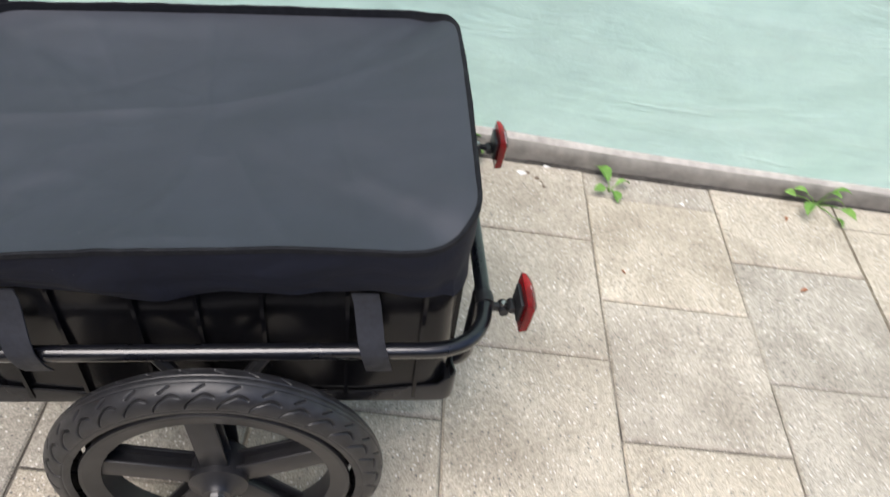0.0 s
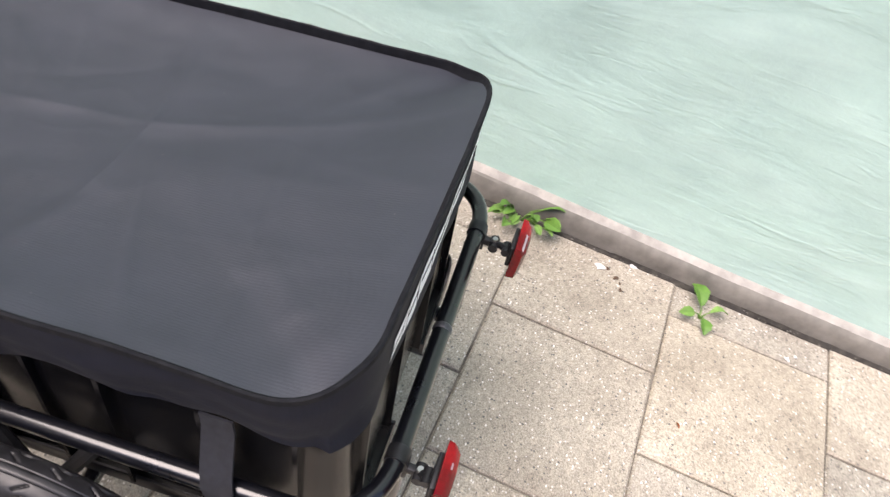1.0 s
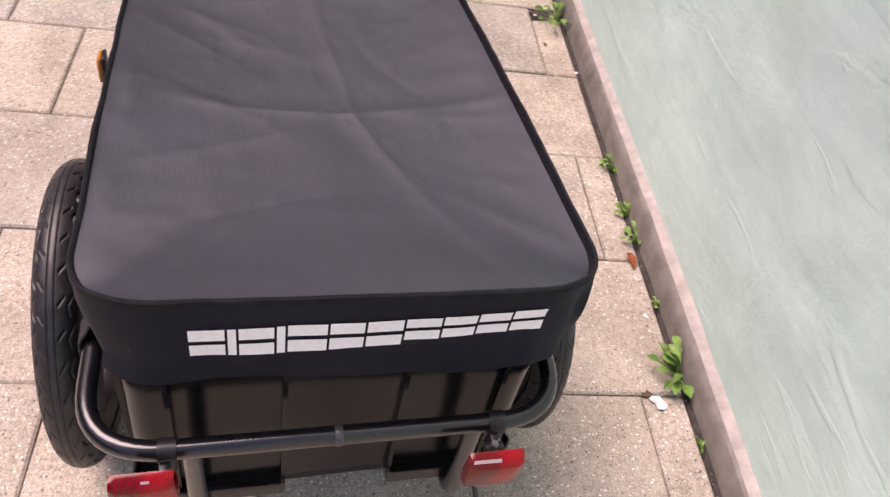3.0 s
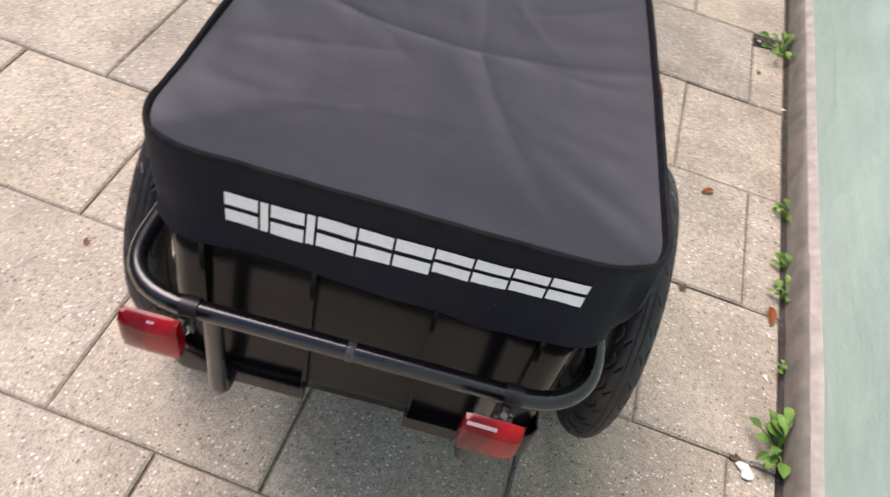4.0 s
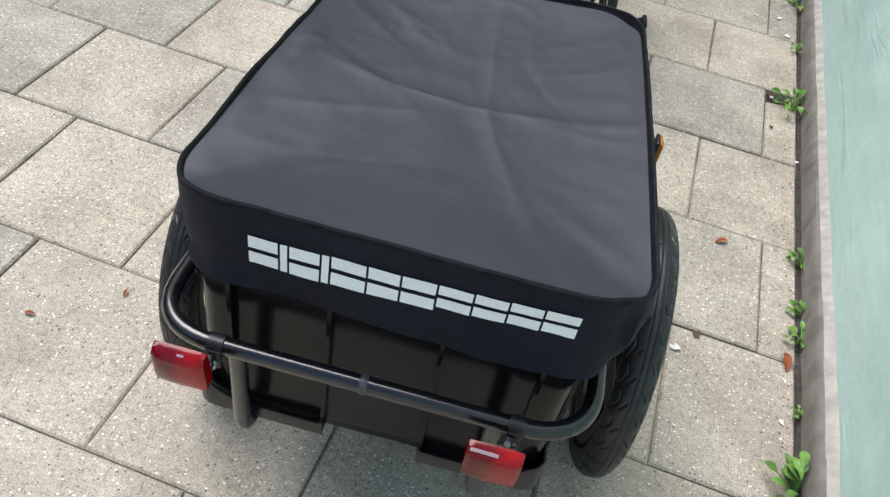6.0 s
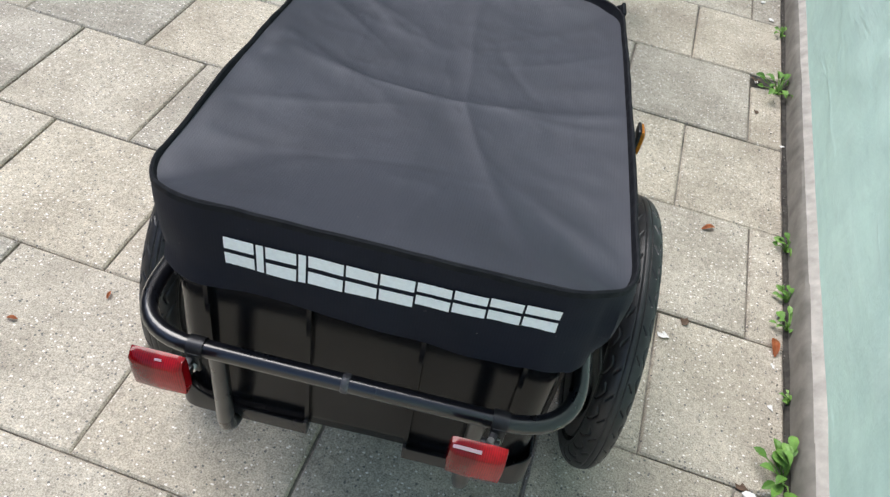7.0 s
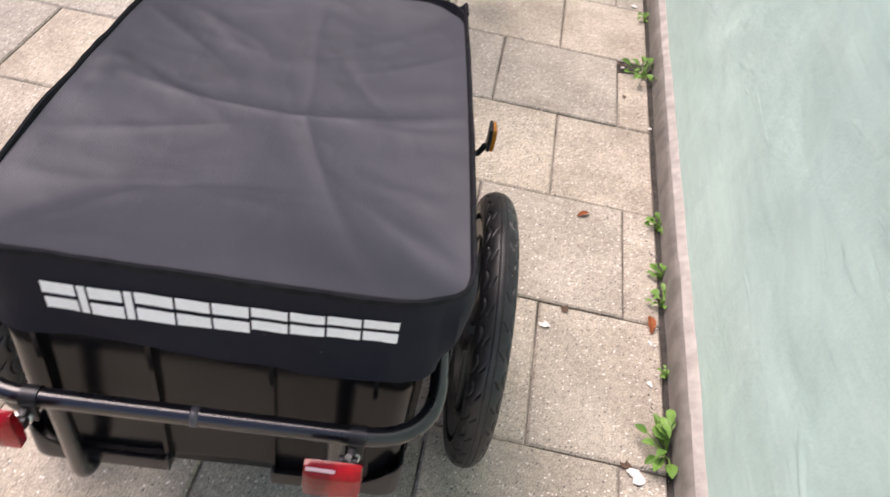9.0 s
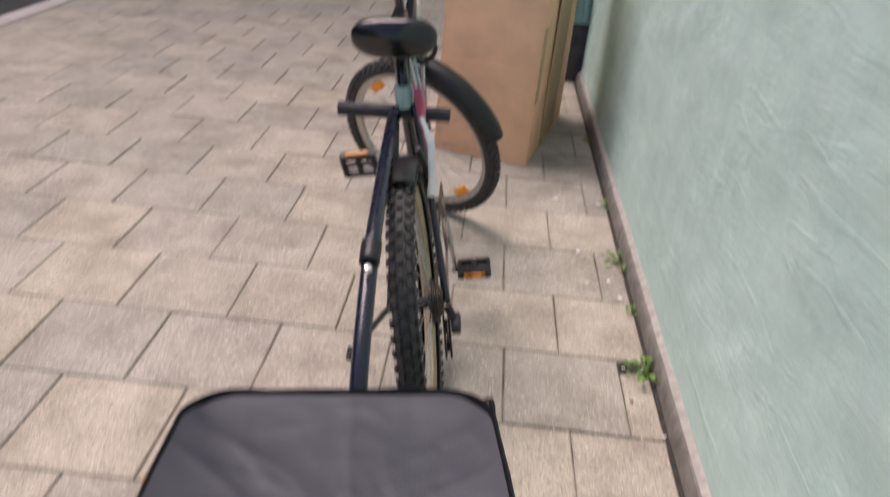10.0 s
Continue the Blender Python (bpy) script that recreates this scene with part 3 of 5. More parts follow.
def cover_z(x, y):
    u, v = abs(x) / CA, abs(y) / CB
    edge = max(u, v)
    sag = -0.021 * (1 - edge ** 3)
    wx = 0.003 * math.sin(19 * y + 1)
    wy = 0.003 * math.sin(23 * x)
    # packing folds that cross right of the middle, each bent at the crossing
    fx, fy = 0.031, -0.013
    a = y - fy - wy - (0.15 * (x - fx) if x > fx else 0.10 * (fx - x))
    b = x - fx - wx - (-0.05 * (y - fy) if y > fy else 0.38 * (fy - y))
    fold = 0.0019 * crease(a, 0.008, 1.1) + 0.0016 * crease(b, 0.009, 1.1)
    fold -= 0.0013 * math.exp(-((a - 0.026) / 0.024) ** 2) + 0.0009 * math.exp(-((b + 0.022) / 0.020) ** 2)
    # quarter folds
    fold += 0.0008 * crease(y + 0.165 - 0.12 * x + wy, 0.010) * (0.4 + 0.6 * u)
    fold += 0.0008 * crease(x + 0.105 + 0.10 * y + wx, 0.009) * (0.3 + 0.7 * v)
    # slack pulled towards the front corners
    for sx in (-1, 1):
        for k, (ang, amp) in enumerate(((33, 0.0048), (48, 0.0034), (17, 0.0026))):
            ca, sa = math.cos(radians(ang)), math.sin(radians(ang))
            px, py = x * sx - 0.12 + 0.02 * k, y - 0.195 + 0.03 * k
            d = px * sa - py * ca + 0.003 * fbm(x * 9, y * 9, 3 + k)
            s = px * ca + py * sa
            fold += amp * (0.45 if sx < 0 else 0.32) * crease(d, 0.013, 1.3) * math.exp(-(s / 0.085) ** 2)
    # short pulls that run in from the rim
    for px, py, ang, ln_, amp in PULLS:
        ca, sa = math.cos(radians(ang)), math.sin(radians(ang))
        s = (x - px) * ca + (y - py) * sa
        d = -(x - px) * sa + (y - py) * ca + 0.06 * s * s / ln_
        fold += 0.6 * amp * crease(d, 0.0095, 1.2) * math.exp(-(s / ln_) ** 2)
    # puckers along the left rim
    fold += 0.0035 * (1 if x < 0 else 0.5) * math.sin(y * 62 + 5 * x) * max(0.0, u - 0.62) * (0.5 + fbm(y * 5, 2.0))
    wave = 0.0025 * fbm(x * 7, y * 6, 2.2, 2) + 0.0008 * (1 - 2.2 * abs(fbm(x * 15 + y * 6, y * 13 - x * 5, 8.4, 2)))
    fade = min(1.0, (1 - edge) / 0.10)
    return rim_z(x, y) - seam_height(x, y) + sag + (fold * 0.9 + wave * 0.8) * fade


def skirt_point(k, s):
    """Skirt surface below rim point k: s 0 at the rim, 1 at the lower hem; it draws in to the box and sways."""
    p, nrm, q, top = rim[k]
    t = k / NR
    hem = hem_z(p.x, p.y) - 0.005 * math.sin(t * 40.0 + 0.6) - 0.005 * fbm(t * 9, 4.4)
    if nrm.y < -0.7:
        inn = lerp(0.000, 0.005, (p.x / CA + 1) / 2) * min(1.0, s / 0.35)
    else:
        inn = 0.010 * s - (0.003 if nrm.x < 0.5 else 0.008) * math.sin(math.pi * s)
    sway = (0.003 * math.sin(t * 75) + 0.010 * fbm(t * 26, s * 1.6, 7.7, 2)) * s * (0.42 if nrm.y < -0.9 else 1.0)
    w = q - nrm * (inn + sway)
    return Vector((w.x, w.y, lerp(top - 0.003, hem, s)))


rim = []
for p, nrm in outline(CA, CB, CR):
    rim.append((p, nrm, slack(p.x, p.y) - nrm * 0.0016 * fbm(p.x * 9, p.y * 9, 5.5, 2), rim_z(p.x, p.y) + 0.0022 * fbm(p.x * 14, p.y * 14, 1.5, 3)))
NR = len(rim)
top_bm = bmesh.new()
prev = None
RINGS = 72
for j in range(RINGS):
    f = 0.987 * (1 - j / RINGS)
    ring = []
    for p, nrm, q, top in rim:
        w = slack(p.x * f, p.y * f)
        ring.append(top_bm.verts.new((w.x, w.y, cover_z(p.x * f, p.y * f))))
    if prev:
        for k in range(NR):
            top_bm.faces.new((prev[k], prev[(k + 1) % NR], ring[(k + 1) % NR], ring[k]))
    prev = ring
centre = top_bm.verts.new((*slack(0, 0), cover_z(0, 0)))
for k in range(NR):
    top_bm.faces.new((prev[k], prev[(k + 1) % NR], centre))
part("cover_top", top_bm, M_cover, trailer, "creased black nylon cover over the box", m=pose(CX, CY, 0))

sk = bmesh.new()
SROWS = 14
rows = [[sk.verts.new(skirt_point(k, j / SROWS)) for k in range(NR)] for j in range(SROWS + 1)]
rows += [[sk.verts.new(skirt_point(k, 1 - j * 0.3) - Vector((*rim[k][1], 0)) * 0.004) for k in range(NR)] for j in range(3)]
for a, b in zip(rows, rows[1:]):
    for k in range(NR):
        sk.faces.new((a[k], a[(k + 1) % NR], b[(k + 1) % NR], b[k]))
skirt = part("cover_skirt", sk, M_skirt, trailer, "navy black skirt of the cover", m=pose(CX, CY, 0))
# binding tape folded over the seam that stands up along the rim
tape = bmesh.new()
tape_rows = []
for p, nrm, q, top in rim:
    inner = slack(p.x * 0.984, p.y * 0.984)
    foot = cover_z(p.x * 0.984, p.y * 0.984)
    row = [(*(inner - nrm * 0.0008), foot - 0.001), (*(q - nrm * 0.0040), lerp(foot, top, 0.35)), (*(q - nrm * 0.0030), top - 0.0008), (*(q - nrm * 0.0012), top + 0.0003),
           (*(q + nrm * 0.0006), top - 0.0012), (*(q + nrm * 0.0008), top - 0.0070)]
    tape_rows.append([tape.verts.new(w) for w in row])
for k in range(NR):
    a, b = tape_rows[k], tape_rows[(k + 1) % NR]
    for j in range(5):
        tape.faces.new((a[j], b[j], b[j + 1], a[j + 1]))
part("binding_tape", tape, M_piping, skirt, "dark binding tape stitched along the rim", m=pose(CX, CY, 0))
# zip pull at the front right corner of the rim
zp = bmesh.new()
bm_box(zp, 0.006, 0.020, 0.012, pose(0.214, 0.248, 0.512, 24, 0, 12), 0.002)
bm_tube(zp, [(0.214, 0.256, 0.512), (0.210, 0.268, 0.507), (0.206, 0.274, 0.500)], 0.003, 8)
part("zip_pull", zp, M_piping, trailer)

# white printed band of plain blocks on the rear skirt
rear_k = [k for k in range(NR) if rim[k][1].y < -0.999]


def rear_skin(x, z):
    """A point of the printed band, a little proud of the rear skirt."""
    k = min(rear_k, key=lambda i: abs(rim[i][2].x - x))
    n_ = (k + 1) % NR if rim[k][2].x < x else k - 1
    f = (x - rim[k][2].x) / (rim[n_][2].x - rim[k][2].x)
    hi, lo = skirt_point(k, 0.0).z, skirt_point(k, 1.0).z
    s_ = (hi - z) / (hi - lo)
    return skirt_point(k, s_).lerp(skirt_point(n_, s_), f) + Vector((0, -0.0013, 0))


W = [1.0, 0.24, 1.0, 0.24, 1.15, 1.03, 1.10, 1.10, 1.05, 1.03, 1.10]
gap, left, right = 0.075, LOGO[0], LOGO[1]
unit = (right - left) / (sum(W) + gap * (len(W) - 1))
xx = left
for k, w in enumerate(W):
    small = k > 6
    lift = 0.0008 * max(0, k - 2) + (0.0005 * (k - 6) if small else 0.0)
    s0, s1 = LOGO[2] + lift - (0.001 if small else 0.0), LOGO[3] + lift + (0.005 if small else 0.0)
    bands = [(s0, s1)] if w < 0.5 else [(s0, s0 + 0.42 * (s1 - s0)), (s0 + 0.57 * (s1 - s0), s1)]
    pb = bmesh.new()
    for b0, b1 in bands:
        cols = 7
        vs = []
        for r in (b0, b1):
            vs.append([pb.verts.new(rear_skin(xx + unit * w * c / cols, r)) for c in range(cols + 1)])
        for c in range(cols):
            pb.faces.new((vs[0][c], vs[0][c + 1], vs[1][c + 1], vs[1][c]))
    part("printed_block", pb, M_print, skirt, "plain white printed block", m=pose(CX, CY, 0))
    xx += unit * (w + gap)

# --- moulded box with ribs and foot rims
BT, BB = 0.452, BOXZ
ta, tb, ba, bb_ = 0.200, 0.272, BOXW, BOXL


def box_at(f):
    return ta + (ba - ta) * f, tb + (bb_ - tb) * f


bx = bmesh.new()
rings = []
for j in range(15):
    f = j / 14
    a, b = box_at(f)
    ring = []
    for p, nrm in outline(a, b, 0.030, 5, 24, 32):
        dent = 0.0022 * fbm(p.x * 6 + 3, p.y * 6, f * 2.0, 2)     # moulded walls are never quite flat
        ring.append(bx.verts.new((BOXX + p.x + dent * nrm.x, BOXY + p.y + dent * nrm.y, BT + (BB - BT) * f)))
    rings.append(ring)
n = len(rings[0])
for a, b in zip(rings, rings[1:]):
    for k in range(n):
        bx.faces.new((a[k], a[(k + 1) % n], b[(k + 1) % n], b[k]))
bx.faces.new(rings[-1])
cargo = part("cargo_box", bx, M_box, trailer, "glossy black moulded plastic cargo box with ribs", smooth=2)


def rib(at, side, w=0.0045, d=0.008, f0=0.09, f1=0.98):
    """An upright rib; side picks the wall it stands on, at is its place along that wall."""
    bm = bmesh.new()
    sec = []
    for f in (f0, f1):
        a, b = box_at(f)
        z = BT + (BB - BT) * f
        if side in "rf":
            sy = -1 if side == "r" else 1
            c = [(at - w / 2, BOXY + sy * (b - 0.004), z), (at + w / 2, BOXY + sy * (b - 0.004), z), (at + w / 2, BOXY + sy * (b + d), z), (at - w / 2, BOXY + sy * (b + d), z)]
        else:
            sx = -1 if side == "l" else 1
            c = [(BOXX + sx * (a - 0.004), at - w / 2, z), (BOXX + sx * (a - 0.004), at + w / 2, z), (BOXX + sx * (a + d), at + w / 2, z), (BOXX + sx * (a + d), at - w / 2, z)]
        sec.append([bm.verts.new(p) for p in c])
    for k in range(4):
        bm.faces.new((sec[0][k], sec[0][(k + 1) % 4], sec[1][(k + 1) % 4], sec[1][k]))
    bm.faces.new(sec[0]), bm.faces.new(sec[1])
    return part("rib", bm, M_box, cargo, smooth=False)


for x0 in (-0.152, -0.049, 0.064, 0.163):
    rib(x0, "r"), rib(x0, "f")
for y0 in (-0.289, -0.204, -0.113, -0.045, 0.020, 0.100, 0.165):
    rib(y0, "l"), rib(y0, "s")
# flat collar under the cover
a, b = box_at(0.0)
part("rim_band", tube([(BOXX + p.x, BOXY + p.y, BT) for p, nrm in outline(a - 0.004, b - 0.004, 0.03, 5, 4, 5)], 0.006, 8, True), M_box, cargo)
# foot ledges: shallow trays with a lip that rises to a rounded bumper at the bottom corners
fa, fb = box_at(1.0)
for sx in (-1, 1):
    for sy in (-1, 1):
        led = bmesh.new()
        x0, x1, y0, y1 = (0.064 - BOXX if sx > 0 else 0.049 + BOXX), fa + 0.006, 0.0, fb + 0.013
        line = rounded([(x0, y1, 0), (x0 + 0.5 * (x1 - x0), y1, 0), (x1, y1, 0), (x1, 0.5 * (y0 + y1), 0), (x1, y0, 0)], 0.026, 8)
        rows_ = []
        for p in line:
            near = math.exp(-(((p.x - x1) ** 2 + (p.y - y1) ** 2) / 0.030 ** 2) ** 2)
            h = 0.012 + 0.026 * near
            d_ = Vector((min(p.x, fa - 0.008), min(p.y, fb - 0.008), 0)) - p
            d_ = d_.normalized() if d_.length > 0 else Vector((0, -1, 0))
            prof = [(0.0, -0.006), (0.0, h - 0.0025), (0.0012, h), (0.0032, h), (0.0042, h - 0.003), (0.0046, 0.0025), (0.020, 0.0030)]
            rows_.append([led.verts.new((BOXX + sx * (p.x + d_.x * o), BOXY + sy * (p.y + d_.y * o), BB + z)) for o, z in prof])
        for ra, rb in zip(rows_, rows_[1:]):
            for k in range(len(ra) - 1):
                led.faces.new((ra[k], rb[k], rb[k + 1], ra[k + 1]))
        bm_box(led, 0.004, 0.020, 0.022, pose(BOXX + sx * x0, BOXY + sy * (fb + 0.003), BB + 0.004), 0.001)
        part("foot_ledge", led, M_ledge, cargo)

# --- tubular frame: loop round the box, cradle, reflector arms
RT = 0.0094
RZ, RY, RX, RF = RAILZ, RAILY, RAILX, 0.300
loop = rounded([(RX, RF - 0.08, RZ - 0.012), (RX, -RY, RZ), (-RX, -RY, RZ), (-RX, RF - 0.08, RZ - 0.012)], 0.075, 10)
loop = [Vector((-0.02, RF, RZ - 0.014)), Vector((RX - 0.08, RF, RZ - 0.014)), Vector((RX - 0.02, RF - 0.02, RZ - 0.013))] + loop + [Vector((-RX + 0.02, RF - 0.02, RZ - 0.013)), Vector((-RX + 0.08, RF, RZ - 0.014)), Vector((0.02, RF, RZ - 0.014))]
frame_loop = part("frame_tube", tube(loop, RT, 14), M_tube, trailer, "black steel tube running round the box")
part("weld_seam", tube([(-0.0055, -RY, RZ), (-0.004, -RY, RZ), (0.001, -RY, RZ), (0.0025, -RY, RZ)], [RT, RT + 0.0010, RT + 0.0010, RT], 14), M_weld, frame_loop, "pale weld ring")
for sx in (-1, 1):
    lx = LEGX * sx
    pts = rounded([(lx, -RY + 0.001, RZ - 0.004), (lx, -RY + 0.004, LEGZ), (lx, -RY + 0.16, LEGZ + 0.004), (lx, 0.26, LEGZ + 0.004), (lx, RF, RZ - 0.02)], 0.03, 6)
    part("cradle_tube", tube(pts, RT, 12), M_tube, trailer)
# axle cross tube with wheel brackets
AXY, WR = AXLEY, WHEELR
WZ = WR + 0.0436 * (AXY + 0.072)
part("axle_tube", tube([(WHEELX[0] + 0.035, AXY, WZ + 0.002), (WHEELX[1] - 0.035, AXY, WZ + 0.002)], 0.010, 12), M_tube, trailer)
for sx in (-1, 1):
    br = bmesh.new()
    wx = WHEELX[0] + 0.036 if sx < 0 else WHEELX[1] - 0.036
    bm_box(br, 0.004, 0.036, 0.105, pose(wx, AXY, WZ + 0.040), 0.002)
    bm_lathe(br, [(0.0, -0.004), (0.006, -0.004), (0.006, 0.004), (0.0, 0.004)], 10, "x", pose(wx, AXY, WZ + 0.082))
    bm_tube(br, [(sx * RX, AXY - 0.06, RZ - 0.006), (wx, AXY - 0.008, WZ + 0.085)], 0.008, 8)
    bm_tube(br, [(sx * RX, AXY + 0.06, RZ - 0.010), (wx, AXY + 0.008, WZ + 0.085)], 0.008, 8)
    part("wheel_bracket", br, M_bracket, trailer, "steel axle bracket")

# straps that hold the cover down to the side tube
for sx in (-1, 1):
    for y in STRAPS:
        st = bmesh.new()
        path = [(sx * 0.204, y + 0.010, 0.436), (sx * 0.207, y + 0.007, 0.424), (sx * (RX + 0.001), y + 0.002, RZ + 0.020), (sx * (RX + RT + 0.0005), y - 0.002, RZ + 0.006),
                (sx * (RX + RT + 0.0010), y - 0.004, RZ - 0.004), (sx * (RX + RT - 0.001), y - 0.007, RZ - 0.020), (sx * (RX + 0.002), y - 0.009, RZ - 0.036)]
        prevv = None
        for px, py, pz in path:
            vv = [st.verts.new((px + o * sx, py + q, pz)) for q in (-0.0145, 0.0145) for o in (0, 0.0022)]
            if prevv:
                for i, j in ((0, 1), (1, 3), (3, 2), (2, 0)):
                    st.faces.new((prevv[i], prevv[j], vv[j], vv[i]))
            else:
                st.faces.new((vv[0], vv[1], vv[3], vv[2]))
            prevv = vv
        st.faces.new((prevv[0], prevv[1], prevv[3], prevv[2]))
        part("strap", st, M_webbing, trailer, "grey black webbing strap")


def lens_body(w, h, d):
    """A lens that looks to -y: nearly flat face, sloped upper facet, rolled edges."""
    bm = bmesh.new()
    us = (-1, -0.96, -0.75, -0.4, 0, 0.4, 0.75, 0.96, 1)
    prof = ((-1, 0.0), (-0.97, 0.75), (-0.6, 0.95), (0.0, 1.0), (0.62, 1.0), (0.70, 0.97), (0.97, 0.45), (1, 0.0))
    vs = []
    for v, out_ in prof:
        row = []
        for u in us:
            px = w / 2 * u * (1 - 0.05 * abs(v) ** 3)
            pz = h / 2 * v * (1 - 0.04 * abs(u) ** 3)
            side = 0.0 if abs(u) == 1 else (0.75 if abs(u) > 0.9 else 1.0)
            row.append(bm.verts.new((px, -d * min(out_, side) - d * 0.10 * (1 - abs(u)) * out_, pz)))
        vs.append(row)
    for a, b in zip(vs, vs[1:]):
        for i in range(len(us) - 1):
            bm.faces.new((a[i], a[i + 1], b[i + 1], b[i]))
    loop_ = vs[0] + [r_[-1] for r_ in vs[1:-1]] + vs[-1][::-1] + [r_[0] for r_ in vs[-2:0:-1]]
    bm.faces.new(loop_)
    return bm


def reflector(m, body_x, body_y, body_z, pale):
    """Band clamp on the rear bar, jointed pivot arm with two screws, and red lens."""
    hub = part("reflector_clamp", tube([(-0.008, 0, 0), (0.008, 0, 0)], RT + 0.0018, 16), M_bracket, trailer, "black band clamp with a pivot arm")
    hub.matrix_basis = m
    ear = bmesh.new()
    bm_box(ear, 0.014, 0.006, 0.026, pose(0, -RT + 0.0005, -0.011), 0.002)
    knee = Vector((body_x * 0.35, -RT - 0.014, -0.008))
    end = Vector((body_x * 0.8, body_y + 0.006, body_z - 0.010))
    bm_box(ear, 0.008, 0.020, 0.010, pose(knee.x * 0.6, -RT - 0.007, -0.009, 8, 0, 0), 0.002)
    bm_tube(ear, [knee + Vector((-0.009, 0, 0)), knee + Vector((0.009, 0, 0))], 0.0058, 12)
    mid = (knee + end) / 2
    bm_tube(ear, [knee, mid + Vector((0, 0, 0.002)), end], [0.0048, 0.0042, 0.0056], 10)
    bm_tube(ear, [end + Vector((-0.008, 0, 0)), end + Vector((0.008, 0, 0))], 0.0052, 12)
    part("pivot_arm", ear, M_bracket, hub)
    part("screw", lathe([(0.0, -0.003), (0.004, -0.003), (0.005, 0.0), (0.005, 0.004)], 12, "x", pose(0, -RT - 0.0045, -0.016, 0, 0, 90)), M_steel, hub)
    part("screw", lathe([(0.0, -0.003), (0.0032, -0.003), (0.004, 0.0), (0.004, 0.003)], 10, "x", Matrix.Translation(knee + Vector((0, 0, 0.0065))) @ pose(0, 0, 0, 0, 90, 0)), M_steel, hub)
    back_m = pose(body_x, body_y, body_z, 3, 0, 0)
    part("reflector_back", box(0.036, 0.005, 0.030, back_m, 0.0015), M_bracket, hub)
    lens = part("reflector_lens", lens_body(0.054, 0.050, 0.013), M_red, hub, "red ribbed reflector lens", m=back_m @ pose(0, -0.0022, 0))
    # thin pale strip laid on the upper facet as a painted sky glint
    fc = bmesh.new()
    rows_ = []
    for v, o_ in ((pale[2], 0.97 - 1.926 * (pale[2] - 0.70)), (0.962, 0.466)):
        rows_.append([fc.verts.new((0.027 * u * (1 - 0.05 * v ** 3), -0.013 * o_ * (1 + 0.10 * (1 - abs(u))) - 0.0011, 0.025 * v * (1 - 0.04 * abs(u) ** 3))) for u in (lerp(pale[0], pale[1], k / 6) for k in range(7))])
    for r0, r1 in zip(rows_, rows_[1:]):
        for k in range(6):
            fc.faces.new((r0[k], r0[k + 1], r1[k + 1], r1[k]))
    bmesh.ops.solidify(fc, geom=fc.faces[:], thickness=0.0005)
    part("facet_glint", fc, M_lens_glint, lens, "pale strip painted as the sky's glint on the upper facet", m=back_m @ pose(0, -0.0022, 0))


reflector(pose(-SCREWX, -RY, RZ), -0.015, -0.037, 0.014, (0.0, 0.25, 0.90))
reflector(pose(SCREWX, -RY, RZ), -0.017, -0.045, 0.008, (-0.90, 0.10, 0.87))

SRY, SRO = {-1: 0.195, 1: 0.118}, {-1: 0.028, 1: 0.044}
for sx in (-1, 1):
    arm = bmesh.new()
    o = SRO[sx]
    bm_tube(arm, [(sx * (RX - 0.003), SRY[sx], RZ - 0.006), (sx * (RX + 0.40 * o), SRY[sx], RZ - 0.006)], RT + 0.0022, 12)
    bm_tube(arm, [(sx * (RX + 0.30 * o), SRY[sx], RZ - 0.004), (sx * (RX + 0.75 * o), SRY[sx] - 0.004, RZ + 0.002), (sx * (RX + 0.93 * o), SRY[sx] - 0.004, RZ + 0.018)], 0.0045, 8)
    sr = part("side_reflector_arm", arm, M_bracket, trailer, "black pivot arm with an amber side reflector")
    mm = pose(sx * (RX + o), SRY[sx] - 0.002, RZ + (0.032 if sx > 0 else 0.026), 0, 0, 90 * sx)
    part("reflector_back", box(0.026, 0.005, 0.038, mm, 0.002), M_bracket, sr)
    part("amber_lens", lens_body(0.025, 0.037, 0.006), M_amber, sr, "amber reflector lens", m=mm @ pose(0, -0.0028, 0))


# --- trailer wheels
def slick_tyre(r, w):
    """Road tyre whose curved sipes are sunk into the rubber."""
    bm = bmesh.new()
    nu, nv = 1156, 84
    verts = []
    for i in range(nu):
        a = 2 * math.pi * i / nu
        row = []
        for j in range(nv):
            t = radians(-115 + 230 * j / (nv - 1))
            side = t / radians(115)
            d = 0.0
            ph = (a / (2 * math.pi) * 34 + (0.0 if side > 0 else 0.5)) % 1.0
            k_ = abs(side)
            # a wave-shaped groove that climbs from the shoulder and bends over, and a short dash above it
            want = 0.74 - 0.36 * min(1.0, ph / 0.55) ** 0.6 + 0.10 * max(0.0, ph - 0.70) / 0.30
            if ph < 0.93:
                d = 0.0030 * math.exp(-((k_ - want) / (0.024 + 0.03 * max(0.0, 0.2 - ph))) ** 2) * min(1.0, (0.93 - ph) / 0.10)
            dash = (ph - 0.45) * 0.55 + (k_ - 0.22)
            if 0.15 < k_ < 0.31:
                d = max(d, 0.0024 * math.exp(-(dash / 0.024) ** 2))
            d += 0.0010 * math.exp(-((abs(side) - 0.08) / 0.016) ** 2)
            d += 0.0008 * math.exp(-((abs(side) - 0.80) / 0.016) ** 2)
            rad = r - w / 2 + (w / 2 - d) * math.cos(t)
            row.append(bm.verts.new(((w / 2 - d) * math.sin(t), rad * math.cos(a), rad * math.sin(a))))
        verts.append(row)
    for i in range(nu):
        a, b = verts[i], verts[(i + 1) % nu]
        for j in range(nv - 1):
            bm.faces.new((a[j], b[j], b[j + 1], a[j + 1]))
    return bm


